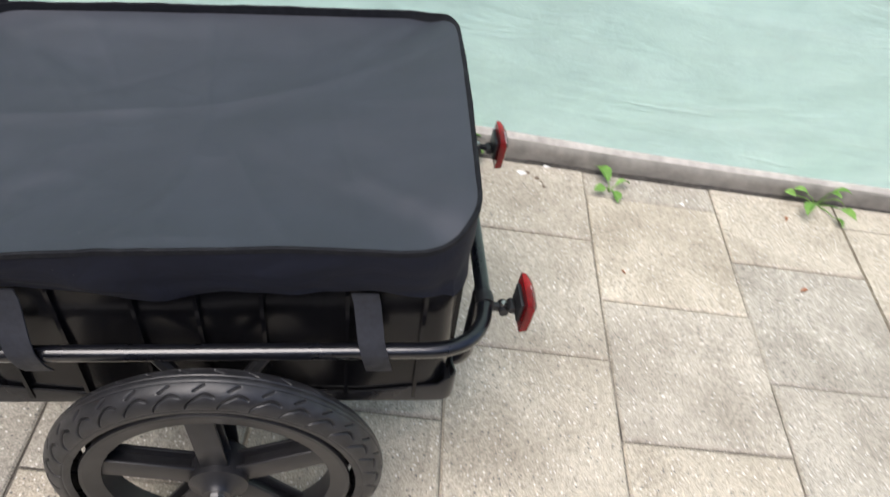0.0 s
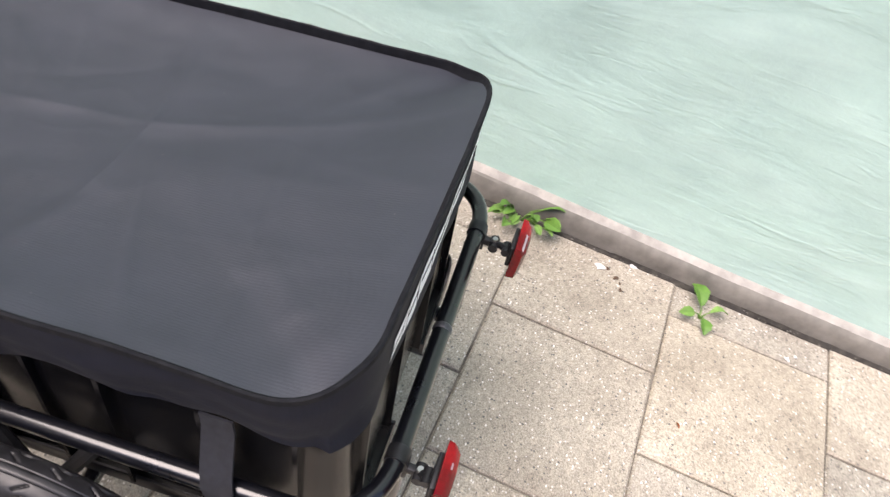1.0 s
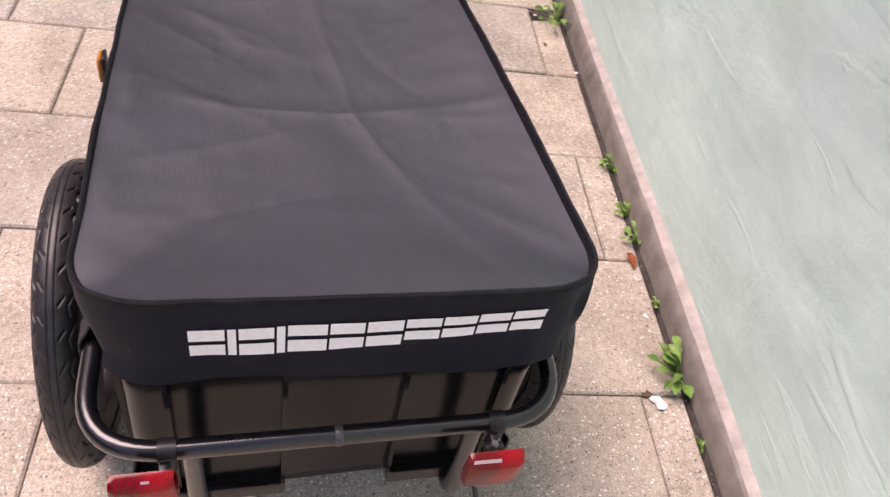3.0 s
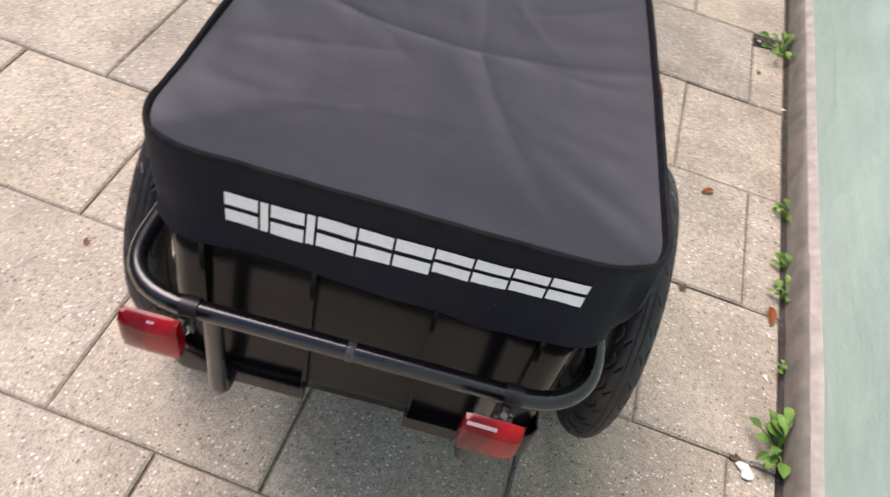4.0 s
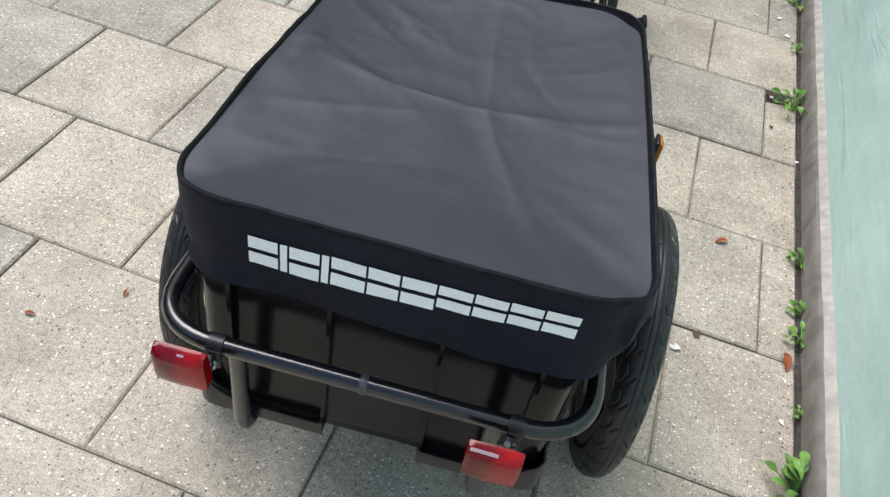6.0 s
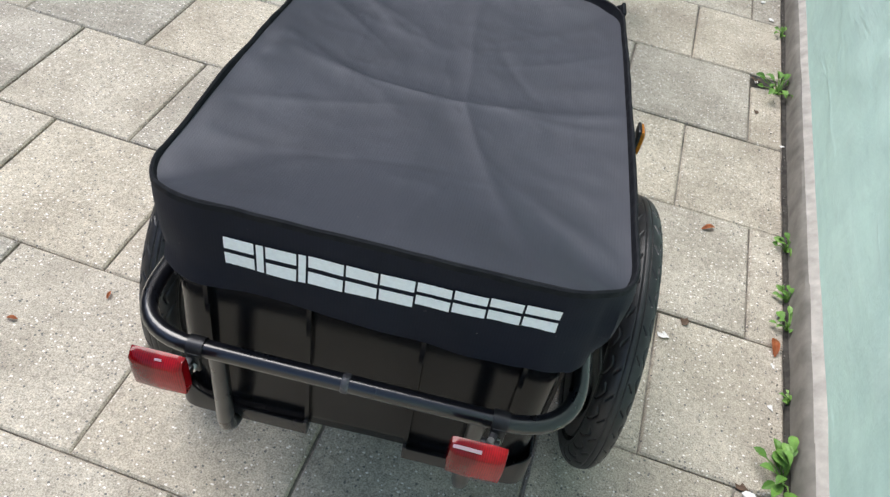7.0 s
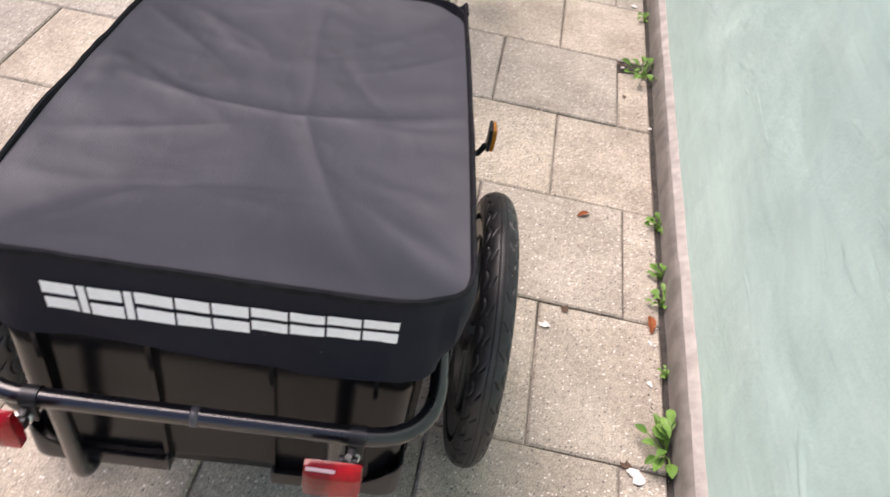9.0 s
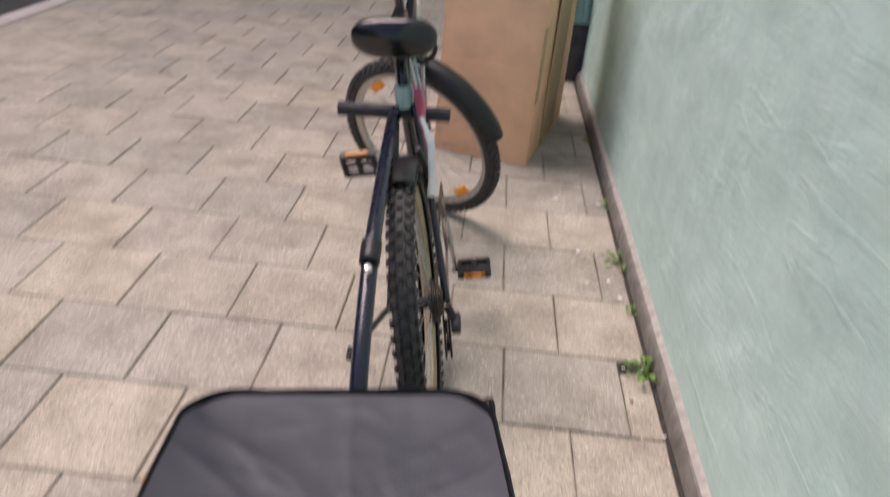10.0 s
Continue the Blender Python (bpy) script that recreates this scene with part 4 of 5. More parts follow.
def trailer_wheel(m):
    w = thing("wheel", m, "", "")
    w.parent = trailer
    part("tyre", slick_tyre(WR, 0.046), M_tyre, w, "black rubber road tyre with curved sipes")
    rm = bmesh.new()
    bm_lathe(rm, [(0.149, -0.020), (0.153, -0.020), (0.154, -0.016), (0.147, -0.010), (0.147, 0.010), (0.154, 0.016), (0.153, 0.020), (0.149, 0.020), (0.130, 0.015), (0.127, 0.0), (0.130, -0.015), (0.149, -0.020)], 64)
    rim_p = part("rim", rm, M_rimpl, w, "black plastic rim")
    for k in range(5):
        sp = bmesh.new()
        for dx in (-0.010, 0.010):
            bm_box(sp, 0.005, 0.032, 0.108, pose(dx, 0, 0.080), 0.002)
        bm_box(sp, 0.018, 0.008, 0.108, pose(0, 0, 0.080), 0.002)
        part("spoke", sp, M_rimpl, rim_p, m=pose(0, 0, 0, 72 * k + 20, 0, 0))
    hub = part("hub", lathe([(0.0, -0.034), (0.016, -0.034), (0.019, -0.028), (0.034, -0.020), (0.034, 0.020), (0.019, 0.028), (0.016, 0.034), (0.0, 0.034)], 28), M_rimpl, w)
    part("axle_nut", lathe([(0.0, -0.046), (0.0075, -0.046), (0.009, -0.043), (0.009, -0.034)], 6), M_steel, hub, "bright axle nut")
    part("axle_pin", lathe([(0.009, 0.034), (0.009, 0.040), (0.006, 0.041), (0.006, 0.050), (0.0, 0.050)], 12), M_steel, hub)
    return w


wl = trailer_wheel(pose(WHEELX[0], AXY, WZ, 48, 0, 0))
wr = copy_thing(wl, pose(WHEELX[1], AXY, WZ, 40, 0, 180))
for w_ in (wl, wr):
    w_.name = "trailer_wheel"
    for key in ("label", "category"):
        if key in w_.keys():
            del w_[key]

# tow arm from the trailer front to the seat post
tow_pts = [TR.inverted() @ Vector(p) for p in TOW]
part("tow_arm", tube(rounded(tow_pts, 0.14, 8), 0.0142, 16), M_tow, trailer, "dark steel tow arm with a clamp sleeve")
d = (tow_pts[3] - tow_pts[1]).normalized()
p0 = tow_pts[2] - d * 0.027
part("tow_sleeve", tube([p0, p0 + d * 0.004, p0 + d * 0.05, p0 + d * 0.054], [0.0145, 0.0178, 0.0178, 0.0145], 16), M_bracket, trailer)
q0 = p0 - d * 0.022
part("sleeve_button", lathe([(0.0, 0.005), (0.006, 0.004), (0.0085, 0.0)], 14, "z", Matrix.Translation(q0 + Vector((0, -0.006, 0.0120))) @ pose(0, 0, 0, 20, 0, 0)), M_steel, trailer)
tee = Vector(TR.inverted() @ Vector(TOW[-1]))
bar_dir = (TR.inverted().to_3x3() @ Vector((1, 0.02, 0.03))).normalized()
part("cross_handle", tube([tee - bar_dir * 0.132, tee - bar_dir * 0.130, tee + bar_dir * 0.126, tee + bar_dir * 0.128], [0.013, 0.0165, 0.0165, 0.013], 16), M_grip, trailer, "dark foam-covered cross handle at the hitch")

# ================= bicycle =================
BK = BIKE
bike = thing("bicycle", BK, "bicycle leaning on its kickstand with its front wheel turned", "bicycle")
BR = BIKER


def knobby(r, w):
    bm = bmesh.new()
    bm_lathe(bm, [(r - w / 2 + (w / 2 - 0.004) * math.cos(t), (w / 2 - 0.004) * math.sin(t)) for t in (radians(-120 + 24 * k) for k in range(11))], 72)
    nk = 64
    for i in range(nk):
        for j, off in ((-2, 0.5), (-1, 0.0), (0, 0.5), (1, 0.0), (2, 0.5)):
            t = radians(31 * j)
            rad = r - w / 2 + (w / 2 - 0.002) * math.cos(t)
            mm = pose(0, 0, 0, 360 * (i + off) / nk, 0, 0) @ pose((w / 2 - 0.002) * math.sin(t), 0, rad, 0, 31 * j, 0)
            bm_box(bm, 0.0095, 0.016 if j else 0.013, 0.008, mm)
    return bm


def spoked_wheel(name, m, parent, rear):
    w = thing(name, m, "", "")
    for key in ("label", "category"):
        if key in w.keys():
            del w[key]
    w.parent = parent
    part("tyre", knobby(BR, 0.056), M_tyre_dusty, w, "dusty black knobbly tyre", smooth=False)
    ri = BR - 0.046
    part("rim", lathe([(ri, -0.013), (ri + 0.006, -0.014), (ri + 0.006, 0.014), (ri, 0.013), (ri - 0.014, 0.007), (ri - 0.014, -0.007), (ri, -0.013)], 72), M_goldrim if rear else M_alloy, w)
    sp = bmesh.new()
    for k in range(32):
        a = 2 * math.pi * k / 32
        b = a + (0.5 if k % 4 < 2 else -0.5)
        hx = 0.028 if k % 2 else -0.028
        bm_tube(sp, [(hx, 0.022 * math.cos(b), 0.022 * math.sin(b)), (0, (ri - 0.012) * math.cos(a), (ri - 0.012) * math.sin(a))], 0.0011, 4, caps=False)
    tagged(part("spokes", sp, M_steel, w, "thin steel spokes"), kind="stuff")
    part("hub", lathe([(0.0, -0.06), (0.006, -0.06), (0.006, -0.036), (0.024, -0.032), (0.024, -0.026), (0.014, -0.022), (0.014, 0.022), (0.024, 0.026), (0.024, 0.032), (0.006, 0.036), (0.006, 0.06), (0, 0.06)], 24), M_bracket if rear else M_alloy, w)
    return w


WBASE = 1.057
rw = spoked_wheel("rear_wheel", pose(0, 0, BR), bike, True)
# sprockets, chain and derailleur on the drive side
for k, rad in enumerate((0.050, 0.045, 0.040, 0.035, 0.030, 0.025)):
    cg = bmesh.new()
    prof = [(rad, 0.030 + 0.0045 * k), (rad, 0.032 + 0.0045 * k), (rad * 0.55, 0.032 + 0.0045 * k), (rad * 0.55, 0.030 + 0.0045 * k), (rad, 0.030 + 0.0045 * k)]
    bm_lathe(cg, prof, 28)
    for i in range(22):
        bm_box(cg, 0.002, 0.004, 0.006, pose(0.031 + 0.0045 * k, 0, 0, 360 * i / 22, 0, 0) @ pose(0, 0, rad))
    part("sprocket", cg, M_chain, rw)
der = bmesh.new()
bm_box(der, 0.022, 0.045, 0.030, pose(0.078, -0.012, BR - 0.052, 25, 0, 0), 0.006)
bm_tube(der, [(0.062, -0.004, BR - 0.012), (0.076, -0.012, BR - 0.045)], 0.010, 10)
bm_box(der, 0.005, 0.020, 0.105, pose(0.060, 0.022, BR - 0.108, -25, 0, 0), 0.003)
bm_box(der, 0.005, 0.020, 0.105, pose(0.048, 0.022, BR - 0.108, -25, 0, 0), 0.003)
bm_lathe(der, [(0.0, -0.005), (0.019, -0.004), (0.019, 0.004), (0.0, 0.005)], 16, "x", pose(0.054, 0.006, BR - 0.072))
bm_lathe(der, [(0.0, -0.005), (0.019, -0.004), (0.019, 0.004), (0.0, 0.005)], 16, "x", pose(0.054, 0.042, BR - 0.145))
part("rear_derailleur", der, M_bracket, bike, "black rear derailleur")
BBY, BBZ = 0.43, BR - 0.003
for a, b in (((0.044, 0.0, BR + 0.045), (0.050, BBY, BBZ + 0.080)), ((0.054, 0.042, BR - 0.160), (0.050, BBY, BBZ - 0.080))):
    a, b = Vector(a), Vector(b)
    ch = bmesh.new()
    cnt = 34
    for k in range(cnt):
        p = a.lerp(b, k / cnt)
        bm_box(ch, 0.007, 0.011, 0.007, Matrix.Translation(p) @ (b - a).to_track_quat("Y", "Z").to_matrix().to_4x4())
    tagged(part("chain_run", ch, M_chain, bike, "oily chain links"), kind="stuff")
ring = bmesh.new()
bm_lathe(ring, [(0.086, 0.049), (0.086, 0.052), (0.066, 0.052), (0.066, 0.049), (0.086, 0.049)], 44, "x", pose(0, BBY, BBZ))
for i in range(42):
    bm_box(ring, 0.003, 0.005, 0.008, pose(0.0505, BBY, BBZ, 360 * i / 42, 0, 0) @ pose(0, 0, 0.087))
for i in range(4):
    bm_box(ring, 0.004, 0.016, 0.066, pose(0.0505, BBY, BBZ, 90 * i + 20, 0, 0) @ pose(0, 0, 0.036))
part("chainring", ring, M_chain, bike)
for sx, ang, px in ((1, CRANK, 0.056), (-1, CRANK + 180, -0.078)):
    e = Vector((px + sx * 0.012, BBY + 0.166 * math.cos(radians(ang)), BBZ + 0.166 * math.sin(radians(ang))))
    part("crank_arm", tube([(px, BBY, BBZ), e], [0.014, 0.010], 10, flat=0.6), M_alloy if sx > 0 else M_bracket, bike)
    pm = Matrix.Translation(e + Vector((sx * (0.052 if sx > 0 else 0.064), 0, 0))) @ pose(0, 0, 0, 0 if sx > 0 else -62, 0, 0)
    pd = bmesh.new()
    bm_tube(pd, [(-sx * 0.06, 0, 0), (sx * 0.04, 0, 0)], 0.007, 10)
    bm_box(pd, 0.082, 0.014, 0.022, pose(0, -0.034, 0), 0.003)
    bm_box(pd, 0.082, 0.014, 0.022, pose(0, 0.034, 0), 0.003)
    for xx in (-0.040, 0.0, 0.040):
        bm_box(pd, 0.012, 0.078, 0.020, pose(xx, 0, 0), 0.003)
    pedal = part("pedal", pd, M_bracket, bike, "black plastic pedal with amber reflectors", m=pm)
    for s in (-1, 1):
        part("pedal_reflector", box(0.058, 0.004, 0.015, pm @ pose(0, 0.0425 * s, 0), 0.001), M_amber, pedal, "amber pedal reflector")

ST = Vector((0, 0.27, SEATT))   # top of the seat tube
HT = Vector((0, WBASE - 0.20, SEATT + 0.08))
HB = Vector((0, WBASE - 0.15, SEATT - 0.06))
BBv = Vector((0, BBY, BBZ))
part("seat_tube", tube([BBv, ST], 0.0165, 14), M_blackframe, bike, "black seat tube")
part("seat_collar", tube([ST - Vector((0, 0, 0.042)), ST - Vector((0, 0, 0.012)), ST + Vector((0, -0.002, 0.010))], [0.0205, 0.0225, 0.020], 14), M_tealpaint, bike)
part("down_tube", tube([BBv, HB], 0.019, 14), M_blackframe, bike)
part("top_tube", tube([ST - Vector((0, 0, 0.03)), HT], 0.016, 14), M_blackframe, bike)
part("head_tube", tube([HB, HT], 0.021, 14), M_whitepaint, bike)
pk = bmesh.new()
bm_tube(pk, [(0.030, ST.y - 0.016, ST.z + 0.034), (0.035, ST.y - 0.020, ST.z + 0.010), (0.036, ST.y - 0.020, ST.z - 0.030), (0.034, ST.y - 0.030, ST.z - 0.085), (0.040, ST.y - 0.045, ST.z - 0.13)], [0.005, 0.011, 0.0125, 0.009, 0.007], 10)
for k in range(4):
    bm_tube(pk, [(0.026, ST.y - 0.026, ST.z + 0.008 - 0.013 * k), (0.040, ST.y - 0.034, ST.z + 0.002 - 0.013 * k), (0.047, ST.y - 0.018, ST.z - 0.003 - 0.013 * k)], 0.0042, 8)
part("pink_cable_lock", pk, M_pinkpaint, bike, "pink coiled cable beside the seat tube")
for dx, mt in ((0.026, M_whitepaint), (0.034, M_tealpaint)):
    part("brake_cable", tube(rounded([(dx, ST.y - 0.03, ST.z + 0.075), (dx + 0.004, ST.y - 0.035, ST.z + 0.03), (dx + 0.012, ST.y - 0.02, ST.z - 0.03)], 0.03), 0.0032, 8), mt, bike)
for sx in (-1, 1):
    part("seat_stay", tube(rounded([ST + Vector((sx * 0.02, -0.01, -0.035)), Vector((sx * 0.042, 0.16, BR + 0.17)), Vector((sx * 0.062, 0.0, BR))], 0.05), 0.0085, 10), M_blackframe, bike)
    part("chain_stay", tube(rounded([BBv + Vector((sx * 0.02, -0.02, 0)), Vector((sx * 0.045, 0.2, BR - 0.005)), Vector((sx * 0.062, 0, BR))], 0.08), 0.009, 10), M_blackframe, bike)
    bk = bmesh.new()
    bm_box(bk, 0.012, 0.020, 0.085, pose(sx * 0.036, 0.135, BR + 0.275, 20, sx * -10, 0), 0.003)
    bm_box(bk, 0.010, 0.045, 0.012, pose(sx * 0.022, 0.118, BR + 0.247, 15, 0, 0), 0.002)
    part("brake_arm", bk, M_bracket, bike)
part("cable_guide", tube(rounded([(0.040, 0.165, BR + 0.365), (0.058, 0.142, BR + 0.315), (0.052, 0.118, BR + 0.240), (0.048, 0.105, BR + 0.205)], 0.03), [0.006] * 2 + [0.0095] * 12 + [0.011] * 2, 10, flat=0.7), M_whitepaint, bike, "white curved plastic cable guide")
SP = Vector((0, SADDLE[1] + 0.03, SADDLE[2] - 0.03))
part("seat_post", tube([ST, SP], 0.0135, 14), M_blackframe, bike, "black seat post")
part("quick_release", tube(rounded([ST + Vector((0.02, -0.01, -0.008)), ST + Vector((0.045, -0.012, -0.01)), ST + Vector((0.05, -0.01, 0.05))], 0.01), 0.0042, 8), M_steel, bike)


def saddle_mesh():
    """Padded saddle: broad rounded rear, narrow nose, slight dip along the middle."""
    bm = bmesh.new()
    secs = []
    rows_, seg = 26, 28
    for k in range(rows_ + 1):
        t = k / rows_
        y = -0.105 + 0.265 * t
        wid = 0.073 * math.exp(-((t - 0.16) / 0.34) ** 2) + 0.019
        hgt = 0.036 + 0.016 * (1 - t)
        cap = min(1.0, math.sqrt(max(0.0, 1 - (1 - min(t, 0.16) / 0.16) ** 2)) + 0.04) * min(1.0, math.sqrt(max(0.0, 1 - (1 - min(1 - t, 0.10) / 0.10) ** 2)) + 0.04)
        z = 0.010 * math.cos(t * 5)
        ring = []
        for j in range(seg):
            a = 2 * math.pi * j / seg
            c, s = math.cos(a), math.sin(a)
            dip = 0.002 * math.exp(-(c / 0.35) ** 2) if s > 0 else 0.0
            ring.append(bm.verts.new((wid * cap * math.copysign(abs(c) ** 0.8, c), y, z + (hgt * cap * math.copysign(abs(s) ** 0.85, s) - dip * cap) * (0.85 if s > 0 else 0.95)))) 
        secs.append(ring)
    for a, b in zip(secs, secs[1:]):
        for j in range(seg):
            bm.faces.new((a[j], a[(j + 1) % seg], b[(j + 1) % seg], b[j]))
    bm.faces.new(secs[0]), bm.faces.new(secs[-1])
    return bm


sad = part("saddle", saddle_mesh(), M_saddle, bike, "wide padded glossy black vinyl saddle", smooth=2, m=Matrix.Translation(SADDLE) @ pose(0, 0, -0.004, 0, 6, 0))
rl = bmesh.new()
for sx in (-1, 1):
    bm_tube(rl, rounded([(sx * 0.035, SADDLE[1] - 0.07, SADDLE[2] - 0.02), (sx * 0.022, SADDLE[1] - 0.02, SADDLE[2] - 0.048), (sx * 0.022, SADDLE[1] + 0.07, SADDLE[2] - 0.048), (sx * 0.012, SADDLE[1] + 0.12, SADDLE[2] - 0.01)], 0.02), 0.0036, 6)
bm_box(rl, 0.05, 0.04, 0.03, pose(0, SADDLE[1] + 0.03, SADDLE[2] - 0.045), 0.004)
part("saddle_rails", rl, M_bracket, sad)
clip = bmesh.new()
bm_tube(clip, rounded([(0.060, SADDLE[1] - 0.055, SADDLE[2] - 0.022), (0.080, SADDLE[1] - 0.060, SADDLE[2] - 0.010), (0.083, SADDLE[1] - 0.058, SADDLE[2] - 0.040), (0.060, SADDLE[1] - 0.050, SADDLE[2] - 0.062), (0.020, SADDLE[1] - 0.030, SADDLE[2] - 0.055)], 0.012), 0.0055, 8)
part("saddle_clip", clip, M_bracket, sad, "black wire bracket under the saddle")


def guard(r, w, a0, a1, n=26):
    """A mudguard: a shallow trough round the wheel axis from angle a0 to a1 (degrees from +y, over the top)."""
    bm = bmesh.new()
    rows_ = []
    for k in range(n + 1):
        a = radians(a0 + (a1 - a0) * k / n)
        end = min(k, n - k) / n
        ww = w * (0.72 + 0.28 * min(1, end * 12))
        row = []
        for th in (0.0, -0.003):
            sect = [(math.sin(radians(x)) * ww / 2 / math.sin(radians(70)), (math.cos(radians(x)) - 1) * ww * 0.42 + th) for x in (-70, -45, -22, 0, 22, 45, 70)]
            if th:
                sect = sect[::-1]
            row += [bm.verts.new((x, (r + dz) * math.cos(a), (r + dz) * math.sin(a))) for x, dz in sect]
        rows_.append(row)
    m_ = len(rows_[0])
    for a, b in zip(rows_, rows_[1:]):
        for j in range(m_):
            bm.faces.new((a[j], a[(j + 1) % m_], b[(j + 1) % m_], b[j]))
    bm.faces.new(rows_[0]), bm.faces.new(rows_[-1])
    return bm


part("rear_mudguard", guard(BR + 0.018, 0.056, 62, 100), M_guard, bike, "short black plastic mudguard", m=pose(0, 0, BR))
# fork and front wheel, turned to one side about the steering axis
fork = thing("steering_assembly", Matrix(), "", "")
for key in ("label", "category"):
    if key in fork.keys():
        del fork[key]
fork.parent = bike
axis_m = Matrix.Translation((0, WBASE - 0.045, BR)) @ pose(0, 0, 0, 18, 0, 0) @ pose(0, 0, 0, 0, 0, STEER) @ pose(0, 0, 0, -18, 0, 0)
fork.matrix_basis = axis_m
FH = Vector((0, 0.045, 0))
tagged(fork, "front fork, handlebar and mudguard turned to one side")
ri = BR - 0.046
part("front_tyre", knobby(BR, 0.056), M_tyre_dusty, fork, "dusty black knobbly tyre", smooth=False, m=Matrix.Translation(FH))
part("front_rim", lathe([(ri, -0.013), (ri + 0.006, -0.014), (ri + 0.006, 0.014), (ri, 0.013), (ri - 0.014, 0.007), (ri - 0.014, -0.007), (ri, -0.013)], 72, "x", Matrix.Translation(FH)), M_alloy, fork, "grey alloy rim")
spk = bmesh.new()
for k in range(32):
    a = 2 * math.pi * k / 32
    b = a + (0.5 if k % 4 < 2 else -0.5)
    hx = 0.028 if k % 2 else -0.028
    bm_tube(spk, [FH + Vector((hx, 0.022 * math.cos(b), 0.022 * math.sin(b))), FH + Vector((0, (ri - 0.012) * math.cos(a), (ri - 0.012) * math.sin(a)))], 0.0011, 4, caps=False)
tagged(part("front_spokes", spk, M_steel, fork, "thin steel spokes"), kind="stuff")
part("front_hub", lathe([(0.0, -0.055), (0.006, -0.055), (0.006, -0.036), (0.022, -0.032), (0.014, -0.022), (0.014, 0.022), (0.022, 0.032), (0.006, 0.036), (0.006, 0.055), (0, 0.055)], 20, "x", Matrix.Translation(FH)), M_alloy, fork)
for a in (-22, 158):
    part("spoke_reflector", box(0.010, 0.060, 0.030, Matrix.Translation(FH) @ pose(0, 0, 0, a, 0, 0) @ pose(0, 0, ri * 0.88), 0.003), M_amber, fork, "amber spoke reflector")
crown = FH + Vector((0, -0.118, BR + 0.07))
steer_dir = Vector((0, -math.sin(radians(18)), math.cos(radians(18))))
for sx in (-1, 1):
    part("fork_leg", tube([FH + Vector((sx * 0.052, 0, 0)), FH + Vector((sx * 0.052, -0.035, 0.14)), crown + Vector((sx * 0.046, 0, 0))], [0.010, 0.012, 0.014], 10), M_blackframe, fork)
part("fork_crown", tube([crown + Vector((-0.055, 0, 0)), crown + Vector((0.055, 0, 0))], 0.015, 10), M_blackframe, fork)
stem_top = crown + steer_dir * 0.27
part("stem", tube(rounded([crown, stem_top, stem_top + Vector((0, 0.07, 0.03))], 0.02), 0.013, 10), M_blackframe, fork)
hb = stem_top + Vector((0, 0.07, 0.03))
part("handlebar", tube(rounded([hb + Vector((-0.29, -0.05, 0.03)), hb + Vector((-0.16, 0, 0.03)), hb + Vector((-0.06, 0, 0)), hb + Vector((0.06, 0, 0)), hb + Vector((0.16, 0, 0.03)), hb + Vector((0.29, -0.05, 0.03))], 0.04), 0.0115, 10), M_blackframe, fork)
for sx in (-1, 1):
    part("grip", tube([hb + Vector((sx * 0.19, -0.0115, 0.03)), hb + Vector((sx * 0.295, -0.052, 0.03))], 0.016, 12), M_grip, fork)
part("front_mudguard", guard(BR + 0.036, 0.080, 98, 178), M_guard, fork, "black plastic front mudguard", m=Matrix.Translation(FH))
# kickstand on the leaning side
ks = bmesh.new()
kick_foot = BK.inverted() @ Vector(KICK)
bm_tube(ks, rounded([Vector((-0.055, 0.05, BR - 0.03)), Vector((-0.085, 0.07, BR - 0.06)), kick_foot], 0.02), 0.0075, 8)
bm_box(ks, 0.018, 0.05, 0.012, Matrix.Translation(kick_foot + Vector((0.002, 0.005, 0.004))), 0.003)
part("kickstand", ks, M_bracket, bike, "thin black kickstand")

# ================= cardboard box by the wall =================
carton = thing("cardboard_box", CARTON, "tall brown cardboard box standing open by the wall", "cardboard box")
CW, CD, CH = 0.40, 0.75, 1.10
for nm, m_, sz in (("front_panel", pose(0, -CD / 2, CH / 2), (CW, 0.006, CH)), ("back_panel", pose(0, CD / 2, CH / 2), (CW, 0.006, CH)),
                   ("side_panel", pose(-CW / 2 - 0.0035, 0, CH / 2), (0.006, CD + 0.006, CH)), ("side_panel", pose(CW / 2 + 0.0035, 0, CH / 2), (0.006, CD + 0.006, CH))):
    part(nm, box(*sz, m_, 0.0015), M_card, carton)
part("bottom_panel", box(CW, CD, 0.006, pose(0, 0, 0.004), 0.001), M_card, carton)
part("fold_band", box(CW * 0.998, 0.0022, 0.012, pose(0, -CD / 2 - 0.0042, 0.40), 0.0008), M_card, carton)
part("torn_strip", box(0.004, 0.05, 0.30, pose(CW / 2 + 0.009, -CD / 2 + 0.03, 0.42, -5, 0, 0), 0.001), M_card_in, carton, "torn pale edge strip")
part("side_flap", box(0.005, 0.30, 0.95, pose(CW / 2 + 0.014, 0.02, 0.49, 0, 0.8, 0.5), 0.001), M_card_in, carton, "loose flap along the side")

